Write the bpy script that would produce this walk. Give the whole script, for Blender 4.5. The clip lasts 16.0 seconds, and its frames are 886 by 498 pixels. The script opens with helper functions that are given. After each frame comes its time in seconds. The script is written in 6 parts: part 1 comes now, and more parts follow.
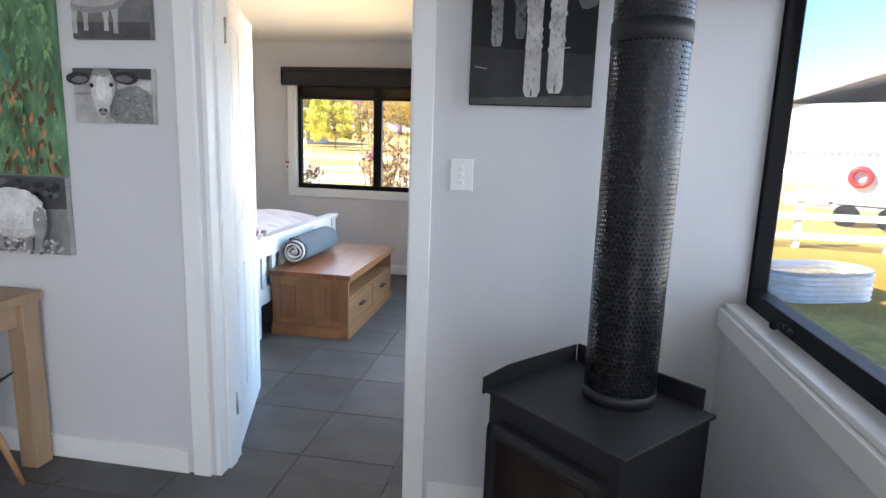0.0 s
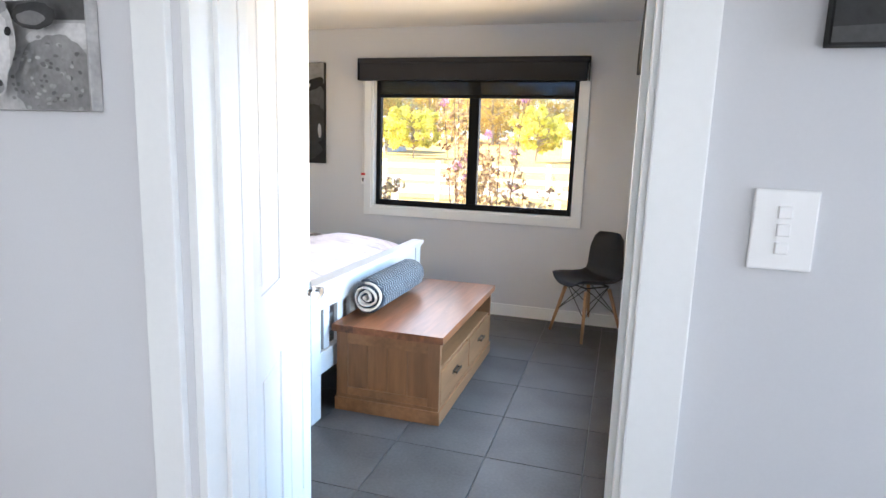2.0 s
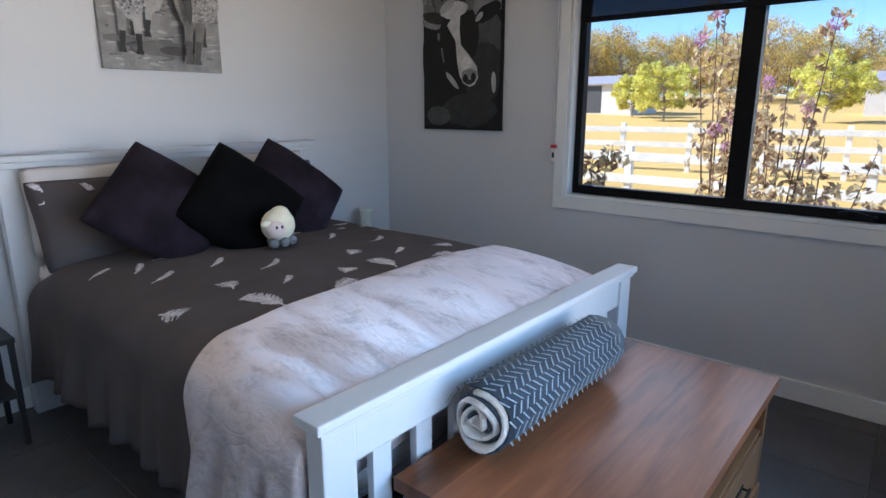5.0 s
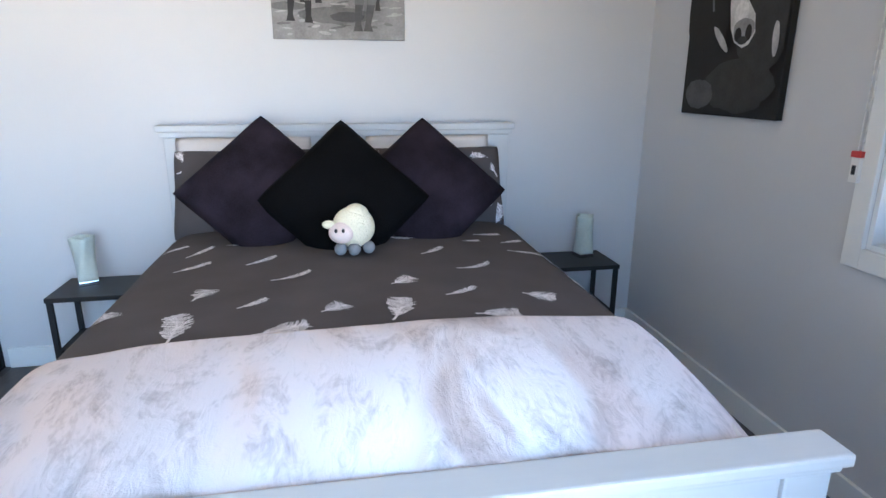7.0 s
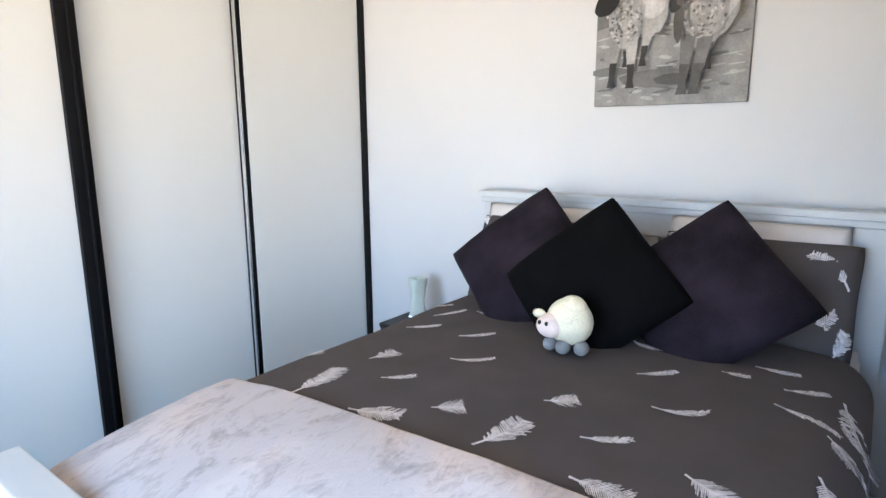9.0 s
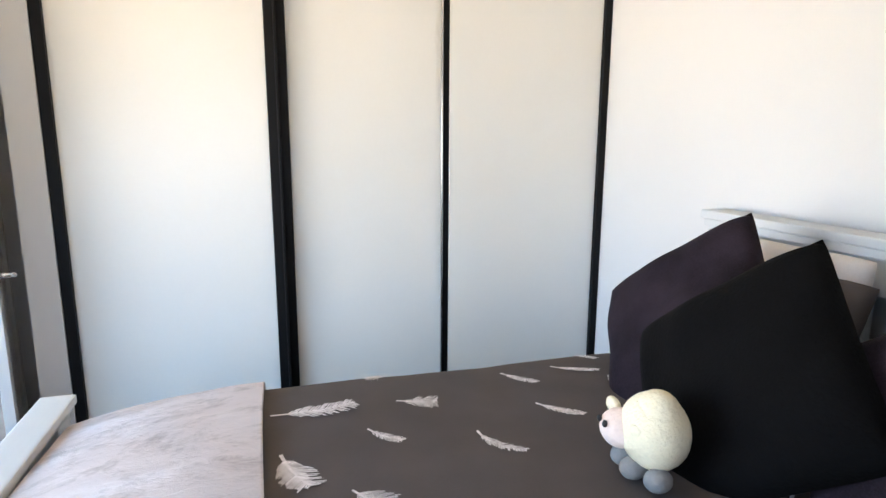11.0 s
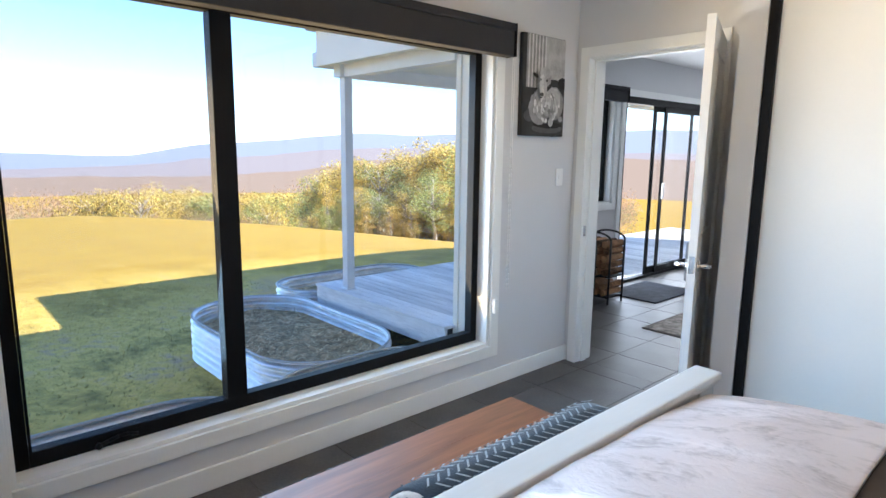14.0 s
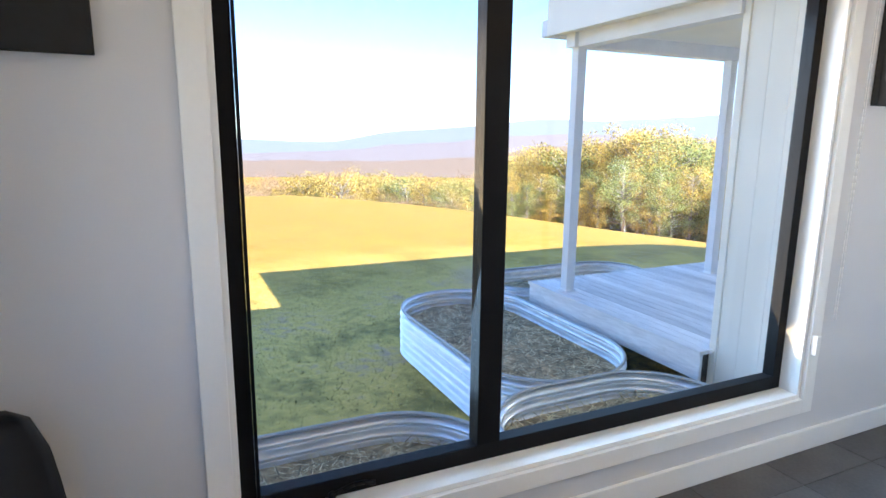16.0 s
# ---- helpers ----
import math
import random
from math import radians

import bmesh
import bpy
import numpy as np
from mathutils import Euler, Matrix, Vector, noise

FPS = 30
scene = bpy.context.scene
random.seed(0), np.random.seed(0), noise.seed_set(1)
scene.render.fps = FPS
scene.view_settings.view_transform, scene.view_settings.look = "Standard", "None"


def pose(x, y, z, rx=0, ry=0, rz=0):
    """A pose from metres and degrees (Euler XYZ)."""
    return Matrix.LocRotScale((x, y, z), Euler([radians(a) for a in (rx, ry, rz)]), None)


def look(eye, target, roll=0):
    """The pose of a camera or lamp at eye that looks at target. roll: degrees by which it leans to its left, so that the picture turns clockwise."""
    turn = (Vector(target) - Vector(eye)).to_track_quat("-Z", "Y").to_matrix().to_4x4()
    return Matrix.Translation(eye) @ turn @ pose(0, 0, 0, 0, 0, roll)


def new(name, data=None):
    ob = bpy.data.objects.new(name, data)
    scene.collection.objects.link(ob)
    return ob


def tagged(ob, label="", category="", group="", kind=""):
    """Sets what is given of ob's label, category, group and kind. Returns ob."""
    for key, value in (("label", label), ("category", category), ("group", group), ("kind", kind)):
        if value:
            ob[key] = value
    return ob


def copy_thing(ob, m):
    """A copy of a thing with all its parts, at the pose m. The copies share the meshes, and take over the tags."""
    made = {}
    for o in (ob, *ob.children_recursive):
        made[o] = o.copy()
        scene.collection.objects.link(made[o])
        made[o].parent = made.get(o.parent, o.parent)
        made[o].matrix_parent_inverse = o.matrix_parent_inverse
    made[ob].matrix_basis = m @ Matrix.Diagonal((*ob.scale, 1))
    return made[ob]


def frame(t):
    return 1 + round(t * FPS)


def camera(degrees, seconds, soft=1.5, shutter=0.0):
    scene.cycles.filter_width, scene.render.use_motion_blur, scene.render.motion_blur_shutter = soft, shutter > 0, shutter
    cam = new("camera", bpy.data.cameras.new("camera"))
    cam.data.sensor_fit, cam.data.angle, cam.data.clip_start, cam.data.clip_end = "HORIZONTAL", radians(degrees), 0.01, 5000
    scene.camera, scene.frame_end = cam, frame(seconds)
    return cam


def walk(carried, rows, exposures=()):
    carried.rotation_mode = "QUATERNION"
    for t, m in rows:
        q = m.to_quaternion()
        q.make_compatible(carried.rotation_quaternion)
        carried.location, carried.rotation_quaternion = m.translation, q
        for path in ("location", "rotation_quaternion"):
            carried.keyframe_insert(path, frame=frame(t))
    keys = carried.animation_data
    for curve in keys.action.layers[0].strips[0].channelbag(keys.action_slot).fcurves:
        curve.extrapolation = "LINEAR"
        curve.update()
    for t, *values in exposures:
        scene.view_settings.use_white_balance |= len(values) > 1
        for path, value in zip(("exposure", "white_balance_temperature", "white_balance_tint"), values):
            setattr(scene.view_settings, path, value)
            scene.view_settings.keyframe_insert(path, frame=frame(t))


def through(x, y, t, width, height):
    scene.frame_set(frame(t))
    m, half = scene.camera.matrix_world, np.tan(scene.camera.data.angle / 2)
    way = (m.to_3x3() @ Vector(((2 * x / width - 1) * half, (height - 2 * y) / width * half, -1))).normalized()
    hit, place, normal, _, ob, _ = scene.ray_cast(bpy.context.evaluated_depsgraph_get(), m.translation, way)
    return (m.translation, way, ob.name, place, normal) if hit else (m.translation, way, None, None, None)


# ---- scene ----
cam = camera(73.9, 16.0)
# seconds, stops, kelvin, tint
EXPOSURES = [(0.0, 1.32, 5850, 12), (1.0, 1.80, 5950, 12), (1.7, 1.85, 5900, 12), (2.4, 1.45, 5700, 12), (3.0, 0.95, 5350, 12), (3.5, 0.6, 5200, 12), (4.2, 0.15, 5150, 12), (5.3, 0.75, 5150, 12), (6.3, 1.2, 5100, 12), (7.5, 1.25, 5200, 10), (9.0, 1.38, 5350, 10), (12.0, 1.5, 5720, 9), (13.5, 1.36, 5550, 8), (14.5, 1.40, 5500, 10), (16.0, 1.65, 5550, 10)]
PATH = [
    (0, (0.39, -2.325, 1.473), (0.069, -0.384, 1.11), 1.9),
    (0.5, (0.238, -2.058, 1.466), (-0.229, -0.143, 1.129), 1.9),
    (1, (0.089, -1.77, 1.484), (-0.452, 0.128, 1.158), 2.0),
    (1.5, (-0.002, -1.426, 1.466), (-0.569, 0.463, 1.136), 2.0),
    (2, (-0.131, -1.114, 1.453), (-0.696, 0.774, 1.109), 1.9),
    (2.5, (-0.254, -0.82, 1.444), (-0.819, 1.064, 1.082), 1.4),
    (3, (-0.333, -0.485, 1.429), (-0.94, 1.383, 1.054), 0.4),
    (3.5, (-0.431, -0.206, 1.417), (-1.156, 1.615, 1.017), -0.2),
    (4, (-0.529, 0.085, 1.422), (-1.408, 1.832, 1.003), -0.6),
    (4.2, (-0.562, 0.201, 1.412), (-1.515, 1.908, 0.988), -0.5),
    (6.3, (-0.706, 1.696, 1.402), (-2.417, 2.579, 0.862), 0.1),
    (6.5, (-0.74, 1.857, 1.398), (-2.513, 2.608, 0.857), 0.1),
    (7, (-0.764, 2.206, 1.398), (-2.658, 2.542, 0.852), 0.2),
    (7.5, (-0.768, 2.489, 1.414), (-2.691, 2.41, 0.872), -0.1),
    (8, (-0.909, 2.679, 1.408), (-2.774, 2.172, 0.893), -0.2),
    (8.5, (-1.06, 2.821, 1.427), (-2.803, 1.948, 0.979), -0.3),
    (9, (-1.212, 3.012, 1.469), (-2.783, 1.833, 1.091), -0.4),
    (9.2, (-1.269, 3.053, 1.507), (-2.772, 1.783, 1.147), -0.1),
    (10.2, (-1.75, 3.14, 1.478), (-2.76, 1.455, 1.128), 0.2),
    (11.3, (-2.292, 3.183, 1.440), (-2.657, 1.247, 1.095), 0.7),
    (11.5, (-2.32, 3.193, 1.438), (-2.559, 1.234, 1.114), 1.1),
    (12, (-2.432, 3.215, 1.436), (-2.204, 1.261, 1.080), 0.5),
    (12.5, (-2.461, 3.196, 1.433), (-1.855, 1.323, 1.079), 0.6),
    (13, (-2.47, 3.224, 1.441), (-1.511, 1.502, 1.099), 0.6),
    (13.5, (-2.453, 3.275, 1.443), (-1.208, 1.745, 1.113), 0.7),
    (14, (-2.394, 3.329, 1.451), (-0.93, 2.008, 1.12), 0.7),
    (14.5, (-2.271, 3.387, 1.445), (-0.645, 2.272, 1.108), 0.7),
    (15, (-2.115, 3.433, 1.437), (-0.399, 2.469, 1.082), 0.8),
    (15.5, (-1.877, 3.372, 1.409), (-0.114, 2.503, 1.037), 0.8),
    (16, (-1.573, 3.273, 1.408), (0.211, 2.453, 1.026), 0.6),
]
walk(cam, [(t, look(eye, target, roll)) for t, eye, target, roll in PATH], EXPOSURES)

# ---- world and light ----
SUN_ELEV, SUN_FROM = 36.0, 206.0   # degrees; the sun stands in the west, a little south
world = bpy.data.worlds.new("sky_world")
scene.world = world
world.use_nodes = True
wn = world.node_tree
sky = wn.nodes.new("ShaderNodeTexSky")
sky.sky_type = 'NISHITA'
sky.sun_disc = False
sky.sun_elevation = radians(SUN_ELEV)
sky.sun_rotation = radians(90 - SUN_FROM)
sky.air_density, sky.dust_density, sky.ozone_density = 1.0, 0.1, 3.5
sky.altitude = 1500
wn.links.new(sky.outputs[0], wn.nodes["Background"].inputs[0])
wn.nodes["Background"].inputs[1].default_value = 0.145


def lamp(name, kind, m, energy, color=(1, 1, 1), **more):
    data = bpy.data.lights.new(name, kind)
    data.energy, data.color = energy, color
    if kind == 'AREA':
        data.shape, data.size, data.size_y = 'RECTANGLE', more["size"], more["size_y"]
        data.spread = radians(more.get("spread", 180))
    if kind == 'SUN':
        data.angle = more["angle"]
    ob = new(name, data)
    ob.matrix_world = m
    return ob


sd = Vector((math.cos(radians(SUN_FROM)) * math.cos(radians(SUN_ELEV)), math.sin(radians(SUN_FROM)) * math.cos(radians(SUN_ELEV)), math.sin(radians(SUN_ELEV))))
lamp("sun", 'SUN', look(sd * 50, (0, 0, 0)), 5.0, (1.0, 0.88, 0.70), angle=radians(0.5))
# sky light entering by the real openings
# (cool from the sky above, warm from the sunlit paddock below)
lamp("window_light_sky", 'AREA', look((0.14, 1.97, 1.2), (-1.0, 1.62, 0.84)), 15.8, (0.55, 0.80, 1.0), size=2.3, size_y=1.5, spread=108)
lamp("window_light_paddock", 'AREA', look((0.14, 1.97, 1.1), (-1.0, 1.72, 1.75)), 20.5, (1.0, 0.66, 0.30), size=2.3, size_y=1.5, spread=92)
lamp("window_light_north", 'AREA', look((-1.42, 3.99, 1.4), (-1.42, 3.0, 1.35)), 3.2, (1.0, 0.95, 0.86), size=1.6, size_y=0.9, spread=130)
lamp("window_light_living", 'AREA', look((1.19, -1.1, 1.5), (0.0, -1.1, 1.4)), 4.8, (0.93, 0.96, 1.0), size=1.8, size_y=1.0, spread=140)
lamp("door_light_living", 'AREA', look((1.16, -3.3, 1.0), (0.0, -2.9, 1.0)), 17, (1.0, 0.97, 0.92), size=1.7, size_y=1.9)
lamp("window_light_far", 'AREA', look((1.16, -5.16, 1.42), (0.0, -5.0, 1.42)), 74, (1.0, 0.97, 0.93), size=1.0, size_y=1.05)


# ---- materials ----
MATS = {}


def mat(name, color, rough=0.5, metal=0.0, var=0.08, scale=6.0, grain=60.0, bump=0.05, stretch=(1, 1, 1), spec=0.5, island=0.0, dark=None):
    """A surface with variation at two scales and fine relief."""
    if name in MATS:
        return MATS[name]
    m = bpy.data.materials.new(name)
    m.use_nodes = True
    nt = m.node_tree
    b = nt.nodes["Principled BSDF"]
    b.inputs["Roughness"].default_value = rough
    b.inputs["Metallic"].default_value = metal
    b.inputs["Specular IOR Level"].default_value = spec
    tc = nt.nodes.new("ShaderNodeTexCoord")
    mp = nt.nodes.new("ShaderNodeMapping")
    mp.inputs["Scale"].default_value = stretch
    nt.links.new(tc.outputs["Object"], mp.inputs[0])
    n1 = nt.nodes.new("ShaderNodeTexNoise")
    n1.inputs["Scale"].default_value, n1.inputs["Detail"].default_value = scale, 4
    n2 = nt.nodes.new("ShaderNodeTexNoise")
    n2.inputs["Scale"].default_value, n2.inputs["Detail"].default_value = grain, 5
    nt.links.new(mp.outputs[0], n1.inputs[0])
    nt.links.new(mp.outputs[0], n2.inputs[0])
    mixf = nt.nodes.new("ShaderNodeMath")
    mixf.operation = 'MULTIPLY_ADD'
    nt.links.new(n1.outputs[0], mixf.inputs[0])
    mixf.inputs[1].default_value = 0.65
    add = nt.nodes.new("ShaderNodeMath")
    add.operation = 'MULTIPLY'
    nt.links.new(n2.outputs[0], add.inputs[0])
    add.inputs[1].default_value = 0.35
    nt.links.new(add.outputs[0], mixf.inputs[2])
    fac = mixf.outputs[0]
    if island:
        rnd = nt.nodes.new("ShaderNodeNewGeometry").outputs["Random Per Island"] if island > 0 else nt.nodes.new("ShaderNodeObjectInfo").outputs["Random"]
        k = nt.nodes.new("ShaderNodeMath")
        k.operation = 'MULTIPLY_ADD'
        nt.links.new(rnd, k.inputs[0])
        k.inputs[1].default_value = abs(island)
        nt.links.new(fac, k.inputs[2])
        k2 = nt.nodes.new("ShaderNodeMath")
        k2.operation = 'SUBTRACT'
        nt.links.new(k.outputs[0], k2.inputs[0])
        k2.inputs[1].default_value = abs(island) / 2
        fac = k2.outputs[0]
    ramp = nt.nodes.new("ShaderNodeValToRGB")
    c0 = dark if dark else tuple(c * (1 - 2.2 * var) for c in color)
    c1 = tuple(min(1, c * (1 + 1.6 * var)) for c in color)
    ramp.color_ramp.elements[0].position, ramp.color_ramp.elements[1].position = 0.3, 0.7
    ramp.color_ramp.elements[0].color, ramp.color_ramp.elements[1].color = (*c0, 1), (*c1, 1)
    nt.links.new(fac, ramp.inputs[0])
    nt.links.new(ramp.outputs[0], b.inputs["Base Color"])
    if bump:
        bp = nt.nodes.new("ShaderNodeBump")
        bp.inputs["Strength"].default_value, bp.inputs["Distance"].default_value = bump, 0.01
        nt.links.new(n2.outputs[0], bp.inputs["Height"])
        nt.links.new(bp.outputs[0], b.inputs["Normal"])
    MATS[name] = m
    return m


def glass(name, tint=(1, 1, 1), rough=0.0):
    """A clear pane: mostly see-through, with a mirror that grows at glancing angles."""
    m = bpy.data.materials.new(name)
    m.use_nodes = True
    nt = m.node_tree
    nt.nodes.remove(nt.nodes["Principled BSDF"])
    tr, gl, mx, lw, pw, ml = (nt.nodes.new(k) for k in ("ShaderNodeBsdfTransparent", "ShaderNodeBsdfGlossy", "ShaderNodeMixShader", "ShaderNodeLayerWeight", "ShaderNodeMath", "ShaderNodeMath"))
    tr.inputs[0].default_value = (*tint, 1)
    gl.inputs["Roughness"].default_value = rough
    lw.inputs[0].default_value = 0.5
    pw.operation, ml.operation = 'POWER', 'MULTIPLY_ADD'
    pw.inputs[1].default_value = 4.0
    ml.inputs[1].default_value, ml.inputs[2].default_value = 0.45, 0.018
    nt.links.new(lw.outputs["Facing"], pw.inputs[0])
    nt.links.new(pw.outputs[0], ml.inputs[0])
    nt.links.new(ml.outputs[0], mx.inputs[0])
    nt.links.new(tr.outputs[0], mx.inputs[1])
    nt.links.new(gl.outputs[0], mx.inputs[2])
    nt.links.new(mx.outputs[0], nt.nodes["Material Output"].inputs[0])
    return m


def leafy(m, through=0.5):
    """Lets part of the light through, as thin leaves do."""
    nt = m.node_tree
    b = nt.nodes["Principled BSDF"]
    col = b.inputs["Base Color"].links[0].from_socket
    tl, mx = nt.nodes.new("ShaderNodeBsdfTranslucent"), nt.nodes.new("ShaderNodeMixShader")
    nt.links.new(col, tl.inputs[0])
    mx.inputs[0].default_value = through
    nt.links.new(b.outputs[0], mx.inputs[1])
    nt.links.new(tl.outputs[0], mx.inputs[2])
    nt.links.new(mx.outputs[0], nt.nodes["Material Output"].inputs[0])
    return m


def marbled(name, pale, deep):
    """Long-pile plush brushed in swirls of paler and deeper tone."""
    m = mat(name, pale, 0.92, var=0.06, scale=2.6, grain=15, bump=0.4, stretch=(0.7, 1.5, 1), spec=0.15, dark=deep)
    nt = m.node_tree
    for n in nt.nodes:
        if n.type == 'TEX_NOISE':
            n.inputs["Distortion"].default_value = 2.6
            n.inputs["Roughness"].default_value = 0.68
        if n.type == 'VALTORGB':
            n.color_ramp.elements[0].position, n.color_ramp.elements[1].position = 0.32, 0.51
            e = n.color_ramp.elements.new(0.42)
            e.color = (*[0.35 * d + 0.65 * q for d, q in zip(deep, pale)], 1)
    fine = nt.nodes.new("ShaderNodeTexNoise")
    fine.inputs["Scale"].default_value = 260
    bp = next(n for n in nt.nodes if n.type == 'BUMP')
    b2 = nt.nodes.new("ShaderNodeBump")
    b2.inputs["Strength"].default_value, b2.inputs["Distance"].default_value = 0.25, 0.004
    nt.links.new(fine.outputs[0], b2.inputs["Height"])
    nt.links.new(bp.outputs[0], b2.inputs["Normal"])
    nt.links.new(b2.outputs[0], nt.nodes["Principled BSDF"].inputs["Normal"])
    # the pile lies brushed towards the foot, more so in some patches, and shines along its lean
    patch, amount, way, lean, tip, gl, mx = (nt.nodes.new(k) for k in ("ShaderNodeTexNoise", "ShaderNodeMapRange", "ShaderNodeMix", "ShaderNodeVectorMath", "ShaderNodeVectorMath", "ShaderNodeBsdfGlossy", "ShaderNodeMixShader"))
    patch.inputs["Scale"].default_value, patch.inputs["Distortion"].default_value, patch.inputs["Detail"].default_value = 3.4, 0.7, 10
    amount.inputs["From Min"].default_value, amount.inputs["From Max"].default_value = 0.44, 0.61
    nt.links.new(nt.nodes["Mapping"].outputs[0], patch.inputs[0])
    nt.links.new(patch.outputs[0], amount.inputs["Value"])
    way.data_type = 'VECTOR'
    a_in, b_in = [q for q in way.inputs if q.type == 'VECTOR' and q.name in "AB"]
    a_in.default_value, b_in.default_value = (1.25, -0.25, 0), (0.45, 0.35, 0)
    nt.links.new(amount.outputs[0], way.inputs[0])
    lean.operation, tip.operation = 'ADD', 'NORMALIZE'
    nt.links.new(next(q for q in way.outputs if q.type == 'VECTOR'), lean.inputs[0])
    nt.links.new(b2.outputs[0], lean.inputs[1])
    nt.links.new(lean.outputs[0], tip.inputs[0])
    nt.links.new(tip.outputs[0], gl.inputs["Normal"])
    gl.inputs["Color"].default_value, gl.inputs["Roughness"].default_value = (0.86, 0.82, 0.82, 1), 0.52
    shade = nt.nodes.new("ShaderNodeHueSaturation")
    shade.inputs["Value"].default_value = 2.35
    nt.links.new(next(n for n in nt.nodes if n.type == 'VALTORGB').outputs[0], shade.inputs["Color"])
    nt.links.new(shade.outputs[0], gl.inputs["Color"])
    mx.inputs[0].default_value = 0.36
    nt.links.new(nt.nodes["Principled BSDF"].outputs[0], mx.inputs[1])
    nt.links.new(gl.outputs[0], mx.inputs[2])
    nt.links.new(mx.outputs[0], nt.nodes["Material Output"].inputs[0])
    return m


WALL = mat("wall_paint", (0.615, 0.618, 0.632), 0.75, var=0.012, scale=1.5, grain=180, bump=0.02)
CEIL = mat("ceiling_paint", (0.80, 0.79, 0.77), 0.9, var=0.012, scale=2, grain=150, bump=0.02)
TRIM = mat("trim_gloss", (0.80, 0.81, 0.80), 0.35, var=0.015, scale=3, grain=90, bump=0.01)
DOORW = mat("door_white", (0.77, 0.78, 0.79), 0.4, var=0.015, scale=3, grain=120, bump=0.02, stretch=(1, 1, 0.1))
TILE = mat("slate_tile", (0.088, 0.085, 0.085), 0.40, var=0.18, scale=3.2, grain=70, bump=0.03, island=-0.14, spec=0.28)
GROUT = mat("grout", (0.27, 0.26, 0.25), 0.9, var=0.1)
BLACK = mat("black_aluminium", (0.006, 0.006, 0.007), 0.5, var=0.1, bump=0.01, spec=0.14)
BLIND = mat("blind_fabric", (0.022, 0.022, 0.026), 0.85, var=0.1, grain=300, bump=0.1)
STEELB = mat("stove_black", (0.016, 0.016, 0.017), 0.55, metal=0.2, var=0.12, grain=150, bump=0.04)
CHROME = mat("chrome", (0.7, 0.7, 0.71), 0.16, metal=1, var=0.02, bump=0)
BEDW = mat("bed_paint", (0.57, 0.59, 0.61), 0.5, var=0.02, spec=0.3, scale=3, grain=80, bump=0.03, stretch=(1, 0.15, 1))
OAK = mat("oak_side", (0.215, 0.100, 0.042), 0.42, var=0.22, scale=7, grain=45, bump=0.05, stretch=(1, 1, 0.12), island=0.25)
OAKH = mat("oak_rail", (0.235, 0.110, 0.045), 0.42, var=0.2, scale=7, grain=45, bump=0.05, stretch=(1, 0.12, 1), island=0.25)
TOPW = mat("hardwood_top", (0.20, 0.078, 0.033), 0.28, var=0.36, scale=5, grain=40, bump=0.02, stretch=(1, 0.1, 1), island=-0.22)
ASH = mat("pale_oak", (0.36, 0.25, 0.15), 0.5, var=0.15, scale=6, grain=50, bump=0.05, stretch=(1, 1, 0.12))
BEECH = mat("beech_leg", (0.42, 0.24, 0.12), 0.45, var=0.12, scale=6, grain=60, bump=0.03, stretch=(1, 1, 0.12))
SHELL = mat("black_plastic", (0.012, 0.012, 0.014), 0.5, var=0.1, grain=200, bump=0.02)
DUVET = mat("duvet_cotton", (0.090, 0.079, 0.078), 0.9, var=0.07, scale=5, grain=350, bump=0.06, spec=0.15)
FEATHER = mat("feather_print", (0.80, 0.76, 0.78), 0.85, var=0.1, scale=45, grain=150, bump=0.05, dark=(0.42, 0.39, 0.40))
FUR = marbled("throw_plush", (0.38, 0.34, 0.335), (0.245, 0.21, 0.20))
VELVET = mat("grey_velvet", (0.020, 0.015, 0.022), 0.9, var=0.35, scale=7, grain=250, bump=0.12, spec=0.10)
KNIT = mat("black_knit", (0.0025, 0.0025, 0.003), 0.95, var=0.2, grain=120, bump=0.3, spec=0.1)
LINEN = mat("white_linen", (0.62, 0.58, 0.55), 0.85, var=0.05, scale=4, grain=200, bump=0.06)
PLUSH = mat("cream_plush", (0.80, 0.74, 0.56), 0.95, var=0.06, scale=14, grain=140, bump=0.5, spec=0.1)
PLUSHF = mat("pink_plush", (0.80, 0.66, 0.60), 0.95, var=0.05, scale=14, grain=140, bump=0.3, spec=0.1)
PLUSHG = mat("grey_plush", (0.25, 0.25, 0.26), 0.95, var=0.06, grain=140, bump=0.3, spec=0.1)
NAVY = mat("blue_throw", (0.045, 0.062, 0.085), 0.9, var=0.12, scale=8, grain=150, bump=0.3, spec=0.2)
NAVYL = mat("blue_throw_light", (0.24, 0.29, 0.33), 0.9, var=0.12, grain=150, bump=0.3, spec=0.2)
for m_ in (NAVY, NAVYL):
    m_.node_tree.nodes["Principled BSDF"].inputs["Sheen Weight"].default_value = 0.12
SHERPA = mat("sherpa", (0.72, 0.70, 0.66), 0.95, var=0.1, scale=25, grain=120, bump=0.6, spec=0.1)
WARD = mat("wardrobe_panel", (0.71, 0.71, 0.69), 0.33, var=0.01, scale=2, grain=80, bump=0.005)
CREAM = mat("cream_cladding", (0.84, 0.81, 0.71), 0.6, var=0.03, scale=2, grain=60, bump=0.04)
ZINC = mat("galvanised_steel", (0.90, 0.91, 0.92), 0.32, metal=0.8, var=0.1, scale=9, grain=60, bump=0.02)
SOIL = mat("dry_mulch", (0.55, 0.42, 0.24), 0.95, var=0.4, scale=14, grain=70, bump=0.8)
